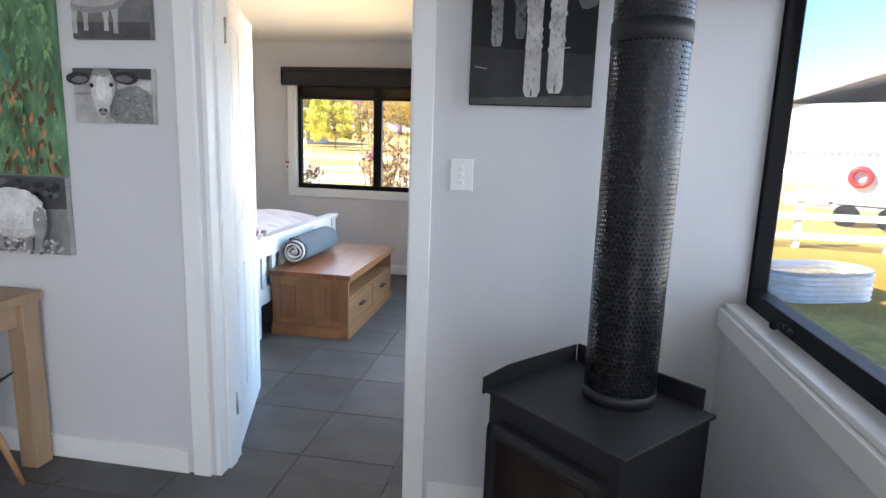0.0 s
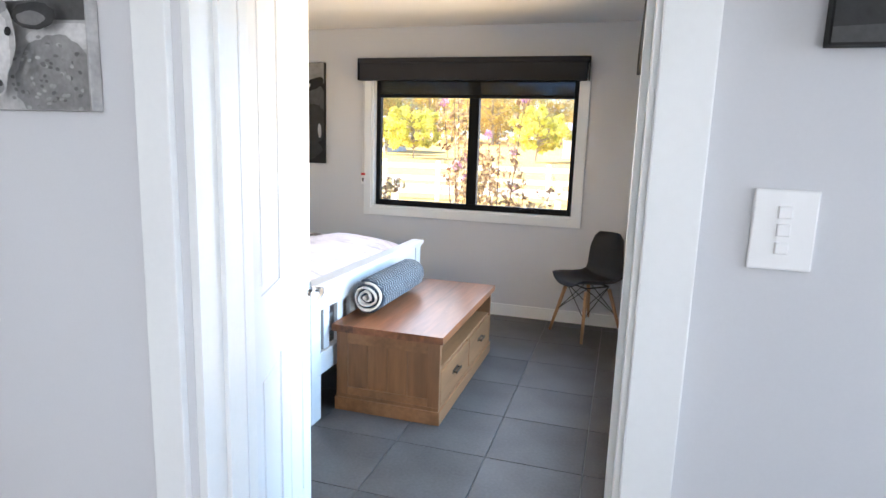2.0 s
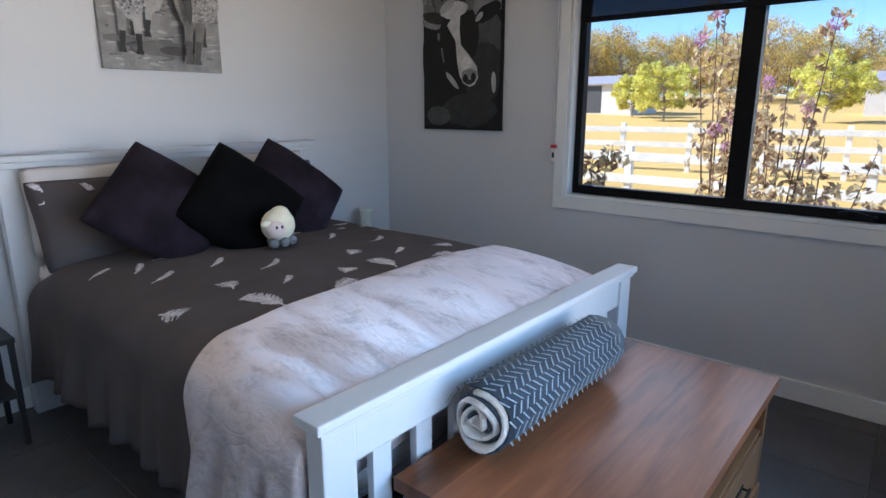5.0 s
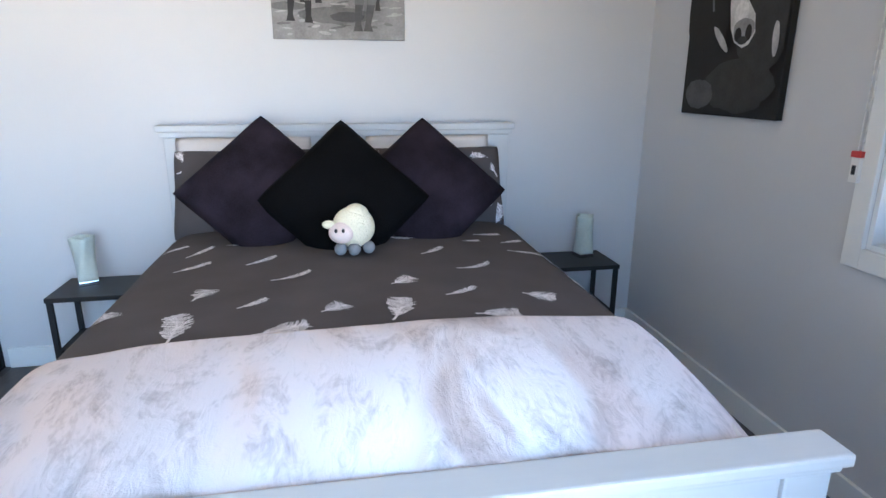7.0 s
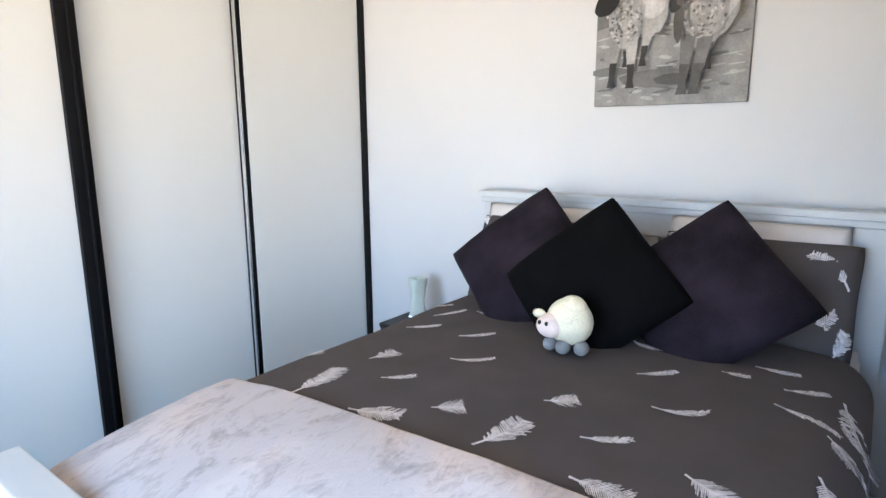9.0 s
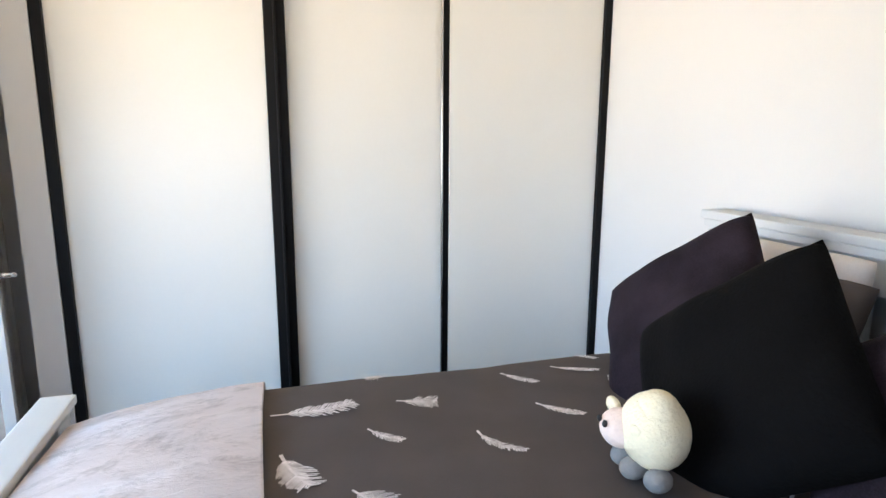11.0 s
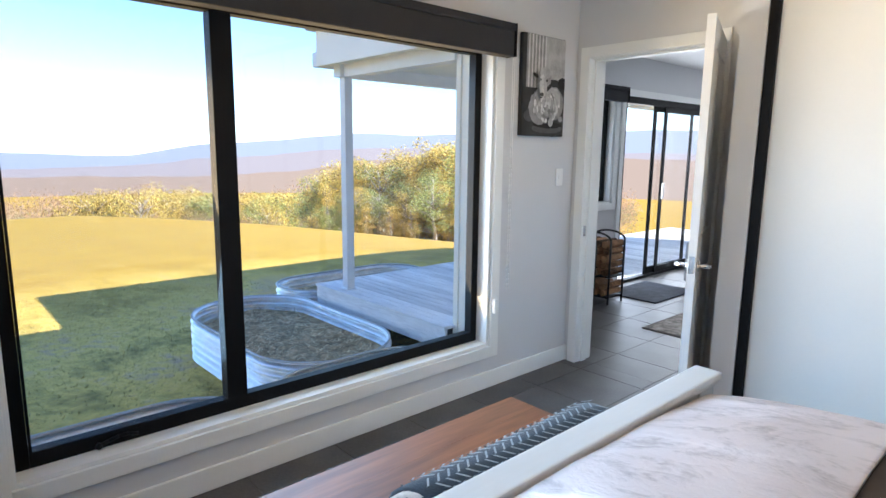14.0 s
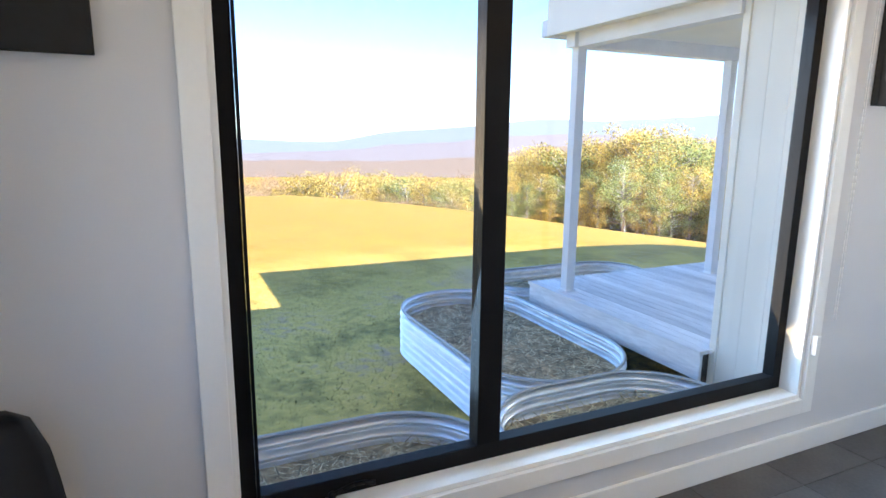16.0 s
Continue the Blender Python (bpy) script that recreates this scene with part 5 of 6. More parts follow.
rk = thing("firewood_rack", pose(0.80, -1.66, 0), "black steel firewood rack stacked with split logs", "log rack")
for sx in (-0.17, 0.17):
    for sy in (-0.12, 0.12):
        b = bmesh.new()
        tube(b, (sx, sy, 0), (sx, sy, 0.62), 0.010, seg=10)
        part("upright", b, MATTE_BLACK, rk)
    b = bmesh.new()
for sy in (-0.12, 0.12):
    b = bmesh.new()
    for i in range(10):
        f = lambda k: Vector((0.17 * math.cos(math.pi * k / 10), sy, 0.62 + 0.07 * math.sin(math.pi * k / 10)))
        tube(b, f(i), f(i + 1), 0.010, seg=8)
    part("hoop", b, MATTE_BLACK, rk)
for z in (0.06, 0.26):
    part("shelf", block(-0.17, 0.17, -0.13, 0.13, z, z + 0.012, 0.002), MATTE_BLACK, rk)
LOG = mat("split_log", (0.30, 0.16, 0.075), 0.85, var=0.35, scale=8, grain=50, bump=0.3, island=-0.5)
random.seed(3)
b = bmesh.new()
for z0, nr in ((0.075, 2), (0.275, 5)):
    for r in range(nr):
        for c in range(4):
            x, z, rr = -0.125 + c * 0.083, z0 + 0.035 + r * 0.068, random.uniform(0.034, 0.042)
            b = bmesh.new()
            k = random.choice((4, 5, 5, 6))
            a0 = random.uniform(0, 3)
            ra, rb2 = ([b.verts.new((x + rr * math.cos(a0 + 2 * math.pi * i / k) * random.uniform(0.85, 1.0), y, z + rr * 0.9 * math.sin(a0 + 2 * math.pi * i / k))) for i in range(k)] for y in (-0.15 + random.uniform(-0.02, 0.02), 0.15 + random.uniform(-0.02, 0.02)))
            for i in range(k):
                b.faces.new((ra[i], ra[(i + 1) % k], rb2[(i + 1) % k], rb2[i]))
            b.faces.new(ra[::-1])
            b.faces.new(rb2)
            lg = part("log", b, LOG)
            lg.matrix_world = pose(0.80, -1.66, 0)
            tagged(lg, "split firewood log stacked in the black rack", "log", "stacked firewood")

# sliding door
sl = thing("sliding_door", Matrix(), "black aluminium glazed sliding door to the deck", "door")
sl["kind"] = "structure"
y0, y1 = SL_HOLE[0], SL_HOLE[1]
def put(nm, x0, x1, a, c, lo, hi, m=BLACK, bev=0.004, lab=""):
    return part(nm, block(1.057 + (x0 - 1.07) * 0.46, 1.057 + (x1 - 1.07) * 0.46, a, c, lo, hi, bev), m, sl, lab)
put("frame_side", 1.07, 1.2, y0, y0 + 0.06, 0, 2.04)
put("frame_side", 1.07, 1.2, y1 - 0.06, y1, 0, 2.04)
put("frame_head", 1.07, 1.2, y0 + 0.06, y1 - 0.06, 1.97, 2.04)
put("frame_sill", 1.07, 1.2, y0 + 0.06, y1 - 0.06, -0.005, 0.03)
a, c = -4.18, -3.22
for lo_, hi_ in ((a, a + 0.06), (c - 0.06, c)):
    put("stile", 1.085, 1.125, lo_, hi_, 0.03, 1.97)
put("rail", 1.085, 1.125, a + 0.06, c - 0.06, 0.03, 0.11)
put("rail", 1.085, 1.125, a + 0.06, c - 0.06, 1.91, 1.97)
put("pane", 1.102, 1.107, a + 0.06, c - 0.06, 0.11, 1.91, CLEAR, 0).visible_shadow = False
a, c = -3.98, -3.02
for lo_, hi_ in ((a, a + 0.06), (c - 0.06, c)):
    put("stile", 1.14, 1.18, lo_, hi_, 0.03, 1.97)
put("rail", 1.14, 1.18, a + 0.06, c - 0.06, 0.03, 0.11)
put("rail", 1.14, 1.18, a + 0.06, c - 0.06, 1.91, 1.97)
put("pane", 1.157, 1.162, a + 0.06, c - 0.06, 0.11, 1.91, CLEAR, 0).visible_shadow = False
put("pull_handle", 1.02, 1.085, -3.26, -3.235, 0.92, 1.1, CHROME, 0.004, "steel pull handle")
architrave("door_trim_sliding", "y", 1.05, -1, SL_HOLE[0], SL_HOLE[1], 0.0, 2.04, 0.068, sill=False)

mt_ = thing("door_mat", pose(0.55, -2.36, 0.0), "dark blue grey ribbed door mat", "mat")
part("woven_top", block(-0.20, 0.38, -0.42, 0.42, 0.0, 0.012, 0.004), mat("mat_navy", (0.035, 0.042, 0.06), 0.95, var=0.3, scale=10, grain=120, bump=0.5), mt_)
rg = thing("area_rug", pose(-0.55, -2.2, 0.0), "beige and grey patterned woven rug", "rug")
part("woven_top", block(-0.95, 0.55, -1.25, 1.08, 0.0, 0.010, 0.003), mat("rug_beige", (0.30, 0.27, 0.24), 0.95, var=0.5, scale=16, grain=90, bump=0.4), rg)
part("border", block(-0.97, 0.57, -1.27, 1.10, 0.0, 0.006, 0.002), mat("rug_edge", (0.12, 0.10, 0.09), 0.95, var=0.2, grain=90, bump=0.4), rg, "dark bound edge")
om = thing("ottoman", pose(0.3, -3.15, 0), "pale grey upholstered ottoman by the sliding door", "ottoman")
part("seat", block(-0.24, 0.24, -0.28, 0.28, 0.06, 0.5, 0.03), mat("grey_fabric", (0.38, 0.39, 0.40), 0.9, var=0.08, grain=200, bump=0.2), om)
for sx in (-0.19, 0.19):
    for sy in (-0.22, 0.22):
        b = bmesh.new()
        tube(b, (sx, sy, 0), (sx, sy, 0.06), 0.016, 0.02, 10)
        part("foot", b, MATTE_BLACK, om)
oc = thing("cushion", pose(0.3, -3.2, 0.57, 78, 0, 20), "round black cushion on the ottoman", "cushion")
part("cover", cushion(bmesh.new(), 0.36, 0.36, 0.13, seed=9), VELVET, oc)
# ceiling downlight in the bedroom
dl = thing("downlight", pose(-1.75, 1.0, ZC), "small round white recessed downlight", "downlight")
b = bmesh.new()
tube(b, (0, 0, -0.006), (0, 0, 0.0), 0.05, seg=28)
part("bezel", b, PLASTIC, dl)
em = bpy.data.materials.new("downlight_glow")
em.use_nodes = True
em.node_tree.nodes["Principled BSDF"].inputs["Emission Color"].default_value = (1, 0.86, 0.6, 1)
em.node_tree.nodes["Principled BSDF"].inputs["Emission Strength"].default_value = 6
b = bmesh.new()
tube(b, (0, 0, -0.009), (0, 0, -0.006), 0.036, seg=24)
part("lens", b, em, dl, "warm lit lens")


# ---- outside ----
GZ = -0.57
def ground_z(x, y):
    """Level round the house, falling away to the east and rising gently to the north."""
    d = math.hypot(x, y)
    ang = math.degrees(math.atan2(y, x))
    east = max(0.0, min(1.0, (62 - ang) / 45)) if ang > -110 else 0.0
    k = max(0.0, min(1.0, (-6 - ang) / 42))
    slope = 0.070 + 0.092 * k
    far = max(0.0, d - 8.0)
    drop = slope * min(far, 34) + 0.30 * max(0.0, far - 34)
    drop = min(drop, 26.0 if d < 500 else 26.0 + 0.07 * (d - 500))
    z = GZ - east * drop
    if y > 0:
        z += (1 - east) * min(4.0, 0.035 * max(0.0, d - 8.0))
    if d > 9:
        z += 0.2 * noise.noise(Vector((x * 0.06, y * 0.06, 0))) * min(1, (d - 9) / 20)
    return z


def grass_mat():
    """Lawn near the house, coloured lighter against the shade there; dry yellow paddock farther out."""
    m = mat("lawn_grass", (0.60, 0.45, 0.11), 0.95, var=0.2, scale=1.1, grain=9, bump=0.9, dark=(0.30, 0.25, 0.06))
    nt = m.node_tree
    rm = next(n for n in nt.nodes if n.type == 'VALTORGB')
    rm.color_ramp.elements[0].position, rm.color_ramp.elements[1].position = 0.40, 0.56
    e = rm.color_ramp.elements.new(0.66)
    e.color = (0.56, 0.42, 0.24, 1)
    dry = nt.nodes.new("ShaderNodeValToRGB")
    dry.color_ramp.elements[0].position, dry.color_ramp.elements[1].position = 0.3, 0.7
    dry.color_ramp.elements[0].color, dry.color_ramp.elements[1].color = (0.35, 0.205, 0.010, 1), (0.47, 0.30, 0.018, 1)
    nt.links.new(rm.inputs[0].links[0].from_socket, dry.inputs[0])
    geo, ln, mr, mx = (nt.nodes.new(k) for k in ("ShaderNodeTexCoord", "ShaderNodeVectorMath", "ShaderNodeMapRange", "ShaderNodeMix"))
    ln.operation = 'LENGTH'
    mx.data_type = 'RGBA'
    mr.inputs["From Min"].default_value, mr.inputs["From Max"].default_value = 4.5, 8.5
    nt.links.new(geo.outputs["Object"], ln.inputs[0])
    nt.links.new(ln.outputs["Value"], mr.inputs["Value"])
    nt.links.new(mr.outputs[0], mx.inputs["Factor"])
    # the north's brighter light is put in as a paler grass colour
    sep, north, straw = (nt.nodes.new(k) for k in ("ShaderNodeSeparateXYZ", "ShaderNodeMapRange", "ShaderNodeMix"))
    straw.data_type = 'RGBA'
    straw.inputs["B"].default_value = (0.80, 0.54, 0.17, 1)
    north.inputs["From Min"].default_value, north.inputs["From Max"].default_value, north.inputs["To Max"].default_value = 8.0, 15.0, 0.9
    nt.links.new(geo.outputs["Object"], sep.inputs[0])
    nt.links.new(sep.outputs["Y"], north.inputs["Value"])
    nt.links.new(north.outputs[0], straw.inputs["Factor"])
    nt.links.new(dry.outputs[0], straw.inputs["A"])
    nt.links.new(rm.outputs[0], mx.inputs["A"])
    nt.links.new(straw.outputs["Result"], mx.inputs["B"])
    nt.links.new(mx.outputs["Result"], nt.nodes["Principled BSDF"].inputs["Base Color"])
    return m


radii = [0.0] + [2.0 * 1.13 ** k for k in range(62)]
bm = bmesh.new()
NS = 120
rings = []
for r in radii:
    if r == 0:
        rings.append([bm.verts.new((0, 0, GZ))])
    else:
        rings.append([bm.verts.new((r * math.cos(2 * math.pi * i / NS), r * math.sin(2 * math.pi * i / NS), ground_z(r * math.cos(2 * math.pi * i / NS), r * math.sin(2 * math.pi * i / NS)))) for i in range(NS)])
for i in range(NS):
    bm.faces.new((rings[0][0], rings[1][i], rings[1][(i + 1) % NS]))
for k in range(1, len(rings) - 1):
    for i in range(NS):
        bm.faces.new((rings[k][i], rings[k + 1][i], rings[k + 1][(i + 1) % NS], rings[k][(i + 1) % NS])).smooth = True
setting("ground", bm, grass_mat(), "dry yellow-green paddock falling away to forest", "ground")

# grass tufts by the window
TUFT = mat("grass_blades", (0.60, 0.50, 0.17), 0.9, var=0.3, scale=3, bump=0, island=0.6)
bm = bmesh.new()
random.seed(21)
for k in range(22000):
    x, y = random.uniform(1.3, 7.0), random.uniform(-0.5, 6.5)
    z = ground_z(x, y)
    a, h, w = random.uniform(0, 6.28), random.uniform(0.010, 0.03), 0.006
    dx, dy = math.cos(a), math.sin(a)
    bm.faces.new([bm.verts.new(p) for p in ((x - dy * w, y + dx * w, z), (x + dy * w, y - dx * w, z), (x + dx * h * 0.5, y + dy * h * 0.5, z + h * 0.7))])
tagged(part("grass_blades", bm, TUFT), "short patchy lawn grass", "grass", "", "stuff")


# ---- planters ----
def planter(m, L, W, H, label, soil=True):
    """Corrugated stadium-shaped raised bed."""
    ob = thing("planter_bed", m, label, "planter", "corrugated planters")
    def ring(off):
        pts = []
        r = W / 2 + off
        s = L / 2 - W / 2
        for i in range(25):
            a = -math.pi / 2 + math.pi * i / 24
            pts.append((s + r * math.cos(a), r * math.sin(a)))
        for i in range(25):
            a = math.pi / 2 + math.pi * i / 24
            pts.append((-s + r * math.cos(a), r * math.sin(a)))
        return pts
    b = bmesh.new()
    nz = 72
    prev = None
    for k in range(nz + 1):
        z = H * k / nz
        off = 0.019 * math.sin(2 * math.pi * z / 0.070)
        cur = [b.verts.new((x, y, z)) for x, y in ring(off)]
        if prev:
            for i in range(len(cur)):
                j = (i + 1) % len(cur)
                b.faces.new((prev[i], prev[j], cur[j], cur[i])).smooth = True
        prev = cur
    o = part("wall_sheet", b, ZINC, ob, "galvanised corrugated steel")
    s1 = o.modifiers.new("thick", 'SOLIDIFY')
    s1.thickness = 0.004
    b = bmesh.new()
    pts = ring(0.0)
    for i in range(len(pts)):
        j = (i + 1) % len(pts)
        tube(b, (*pts[i], H), (*pts[j], H), 0.011, seg=8, caps=False)
    part("rim", b, mat("rim_trim", (0.5, 0.51, 0.5), 0.5, metal=0.2, var=0.08), ob, "rolled safety edge")
    b = bmesh.new()
    inner = ring(-0.014)
    c = b.verts.new((0, 0, H * 0.6))
    ringv = [[b.verts.new((x * k, y * k, H * 0.62 + 0.04 * noise.noise(Vector((x * k * 5, y * k * 5, 2))))) for x, y in inner] for k in (0.35, 0.7, 1.0)]
    for i in range(len(inner)):
        j = (i + 1) % len(inner)
        b.faces.new((c, ringv[0][i], ringv[0][j]))
        for k in range(2):
            b.faces.new((ringv[k][i], ringv[k + 1][i], ringv[k + 1][j], ringv[k][j]))
    part("soil", b, SOIL, ob, "dry straw mulch over soil")
    b = bmesh.new()
    for k in range(2200):
        x, y = random.uniform(-L / 2 + 0.1, L / 2 - 0.1), random.uniform(-W / 2 + 0.08, W / 2 - 0.08)
        a, l = random.uniform(0, 6.28), random.uniform(0.05, 0.14)
        z = H * 0.63 + random.uniform(0, 0.03)
        b.faces.new([b.verts.new(p) for p in ((x, y, z), (x + 0.010 * math.sin(a), y - 0.010 * math.cos(a), z), (x + l * math.cos(a), y + l * math.sin(a), z + random.uniform(0, 0.03)))])
    part("straw", b, mat("straw", (0.72, 0.60, 0.38), 0.9, var=0.3, island=0.6, bump=0), ob, "loose straw stalks")
    return ob


random.seed(8)
planter(pose(2.50, 0.87, GZ, 0, 0, 1), 2.38, 1.2, 0.42, "galvanised corrugated planter half filled with mulch")
planter(pose(0.80, 2.98, GZ, 0, 0, 90), 2.25, 1.05, 0.45, "galvanised corrugated planter against the house")
planter(pose(0.78, 1.05, GZ, 0, 0, 90), 1.5, 1.0, 0.45, "galvanised corrugated planter near the deck")
planter(pose(3.75, -0.72, GZ, 0, 0, 90), 2.0, 0.9, 0.44, "galvanised corrugated planter beyond the deck")
planter(pose(4.3, 6.8, GZ, 0, 0, 20), 1.7, 0.95, 0.42, "galvanised corrugated planter on the sunny lawn")
planter(pose(3.0, 6.2, GZ, 0, 0, 20), 1.0, 0.9, 0.42, "galvanised corrugated planter on the sunny lawn")

# ---- deck and verandah ----
dk = thing("deck", pose(1.10, 0.14, -0.002), "weathered grey timber deck with white fascia", "deck")
part("fascia", block(0.0, 2.09, -0.025, 0.0, -0.21, -0.002, 0.004), DECK, dk)
part("fascia_end", block(2.065, 2.09, -8.0, -0.025, -0.21, -0.002, 0.004), DECK, dk)
part("frame", block(0.03, 2.06, -8.0, -0.03, -0.2, -0.030), mat("deck_frame", (0.05, 0.045, 0.04), 0.9, var=0.2), dk)
for k in range(82):
    part("deck_board", block(0.0, 2.10 + random.uniform(-0.006, 0.004), -0.09 - k * 0.096 + 0.1, -0.09 - k * 0.096 + 0.1 - 0.087, -0.027, random.uniform(-0.0015, 0.001), 0.003), DECK, dk)
for x in (0.1, 1.0, 1.98):
    for y in (-0.1, -2.0, -4.0, -7.9):
        part("stump", block(x - 0.05, x + 0.05, y - 0.05, y + 0.05, -0.568, -0.2), mat("stump_wood", (0.12, 0.1, 0.08), 0.9, var=0.2), dk)
for x in (2.77,):
    for y in (0.0, -1.84, -4.2):
        po = thing("verandah_post", pose(x, y, -0.002), "white painted square verandah post", "post", "verandah posts")
        part("shaft", block(-0.045, 0.045, -0.045, 0.045, 0.0, 2.28, 0.004), POSTW, po)
        part("foot", block(-0.055, 0.055, -0.055, 0.055, 0.0, 0.02, 0.002), ZINC, po, "galvanised post foot")
vr = thing("verandah_roof", pose(1.22, 0.2, 2.25), "cream lined verandah roof with deep fascia", "verandah roof")
part("soffit", block(-0.1, 1.72, -8.2, 0.0, 0.02, 0.06), CREAM, vr)
part("beam", block(1.49, 1.61, -8.2, -0.1, -0.10, 0.02), POSTW, vr)
part("end_beam", block(-0.1, 1.49, -0.26, -0.14, -0.10, 0.02), POSTW, vr)
part("fascia", block(-0.1, 1.72, 0.0, 0.03, 0.0, 0.34, 0.004), CREAM, vr, "cream fascia panel")
part("gutter", block(1.72, 1.80, -8.2, 0.03, 0.0, 0.14, 0.006), POSTW, vr)
part("roof_sheet", block(-0.4, 1.8, -8.3, 0.1, 0.34, 0.39), mat("roof_steel", (0.25, 0.26, 0.27)), vr)
# cream wall cladding in vertical boards
clad = thing("wall_cladding", Matrix(), "cream vertical board cladding on the house", "cladding")
clad["kind"] = "structure"
for k in range(6):
    x0 = 0.17 + k * 0.151
    part("board", block(x0, x0 + 0.150, 0.003, 0.018, -0.57, 2.62, 0.003), CREAM, clad)
part("corner_trim", block(1.076, 1.128, -0.05, 0.03, -0.57, 2.62, 0.003), CREAM, clad)


# ---- trees ----
def leafball(b, c, r, n, size, flat=0.8, mi=1):
    for _ in range(n):
        d = Vector((random.gauss(0, 1), random.gauss(0, 1), random.gauss(0, 1) * flat))
        d.normalize()
        p = c + d * r * random.uniform(0.45, 1.0)
        q = Euler((random.uniform(0, 6.28), random.uniform(0, 6.28), 0)).to_quaternion()
        s = size * random.uniform(0.6, 1.3)
        vs = [b.verts.new(p + q @ Vector(v)) for v in ((-s, 0, 0), (0, -s * 0.45, 0), (s, 0, 0), (0, s * 0.45, 0))]
        f = b.faces.new(vs)
        f.material_index = mi


BARK = mat("gum_bark", (0.46, 0.40, 0.33), 0.9, var=0.25, scale=3, grain=20, bump=0.4)
GUM = [leafy(mat("gum_leaves_olive", (0.72, 0.51, 0.14), 0.8, var=0.3, scale=0.5, grain=3, bump=0, island=0.6)), leafy(mat("gum_leaves_gold", (0.95, 0.60, 0.18), 0.8, var=0.25, scale=0.5, grain=3, bump=0, island=0.6)), leafy(mat("gum_leaves_green", (0.42, 0.45, 0.16), 0.8, var=0.3, scale=0.5, grain=3, bump=0, island=0.6))]
YEL = leafy(mat("autumn_yellow_leaves", (0.95, 0.85, 0.20), 0.8, var=0.2, scale=1, grain=5, bump=0, island=0.5))


def tree(name, m, h, spread, leafmat, label, clumps, per, size, seed, group="", low=0.3):
    random.seed(seed)
    ob = thing(name, m, label, "tree", group)
    tb = bmesh.new()
    cb_ = bmesh.new()
    lean = Vector((random.uniform(-0.06, 0.06) * h, random.uniform(-0.06, 0.06) * h, h * 0.85))
    mid = lean * 0.5 + Vector((0.03 * h, 0, 0))
    tube(tb, (0, 0, -0.6), mid, h * 0.02, h * 0.013, 8)
    tube(tb, mid, lean, h * 0.013, h * 0.004, 8)
    for k in range(clumps):
        t = random.uniform(low, 1.0)
        base = Vector((0, 0, 0)).lerp(mid, t * 2) if t < 0.5 else mid.lerp(lean, (t - 0.5) * 2)
        a = random.uniform(0, 6.28)
        out = spread * random.uniform(0.25, 1.0) * (1.15 - 0.75 * abs(t - 0.55))
        tip = base + Vector((math.cos(a) * out, math.sin(a) * out, h * random.uniform(0.02, 0.14)))
        tube(tb, base * 0.96, tip, h * 0.006, h * 0.002, 5)
        leafball(cb_, tip, h * random.uniform(0.06, 0.12), per, size, 0.7, 0)
    part("trunk", tb, BARK, ob)
    part("crown", cb_, leafmat, ob)
    return ob


def polar(a, d, dz=0.0):
    x, y = d * math.cos(radians(a)), d * math.sin(radians(a))
    return x, y, ground_z(x, y) + dz


protos = []
for i in range(6):
    protos.append(tree("gum_tree", pose(*polar(-33 - 3.2 * i, 57 + i % 3)), 10.0, 2.5, GUM[i % 3], "tall gum tree at the paddock edge", 46, 150, 0.095, 40 + i, "gum trees", 0.14))
random.seed(77)
def crest(a):
    """Height of the tree tops over the eye's level, in degrees, along the paddock's edge."""
    return skyline(a, ((-8, -5.0), (-12, -3.6), (-19, -3.8), (-25, -4.4), (-29, -2.4), (-32, -1.0), (-36, -0.8), (-39.5, 1.1), (-43.5, 0.5), (-47, -0.2), (-50, -0.9)))


def skyline(a, pts):
    for (a0, e0), (a1, e1) in zip(pts, pts[1:]):
        if a1 <= a <= a0:
            return e0 + (e1 - e0) * (a - a0) / (a1 - a0)
    return pts[0][1] if a > pts[0][0] else pts[-1][1]


# the near stand: tall trees standing apart, younger ones before them; the far stand sits lower in the valley
for i in range(118):
    if i < 30:
        a, d, low = -10 - 17 * random.random(), random.uniform(105, 150), 0.9 * random.random()
    elif i < 78:
        a, d, low = -28.5 - 26 * (i - 30) / 47 + random.uniform(-0.5, 0.5), random.uniform(52, 66), 2.2 * random.random() ** 1.5
    else:
        a, d, low = -27.5 - 27 * (i - 78) / 39 + random.uniform(-0.4, 0.4), random.uniform(46, 51), 2.6 + 3.2 * random.random()
    x, y, z = polar(a, d)
    s = max(0.2, (1.42 + d * math.tan(radians(crest(a) - low)) - z) / 9.6)
    wide = s * random.uniform(0.85, 1.5)
    copy_thing(protos[random.randrange(6)], pose(x, y, z, 0, 0, random.uniform(0, 360)) @ Matrix.Diagonal((wide, wide, s, 1)))
# forest filling the valley, uncountable
def canopy(name, d0, d1, el0, el1, a0, a1, n, size, leafmat, label, seed):
    random.seed(seed)
    b = bmesh.new()
    for _ in range(n):
        t = random.random()
        d = d0 + (d1 - d0) * t
        a = random.uniform(a0, a1)
        top = 1.45 + d * math.tan(radians(el0 + (el1 - el0) * t)) + random.uniform(-1.2, 0.6) * d / 150
        c = Vector((d * math.cos(radians(a)), d * math.sin(radians(a)), top - 2.5 * d / 150))
        leafball(b, c, 3.0 * d / 150 * random.uniform(0.7, 1.3), 130, size * d / 150, 0.8, 0)
    tagged(part(name, b, leafmat), label, "forest", "", "stuff")


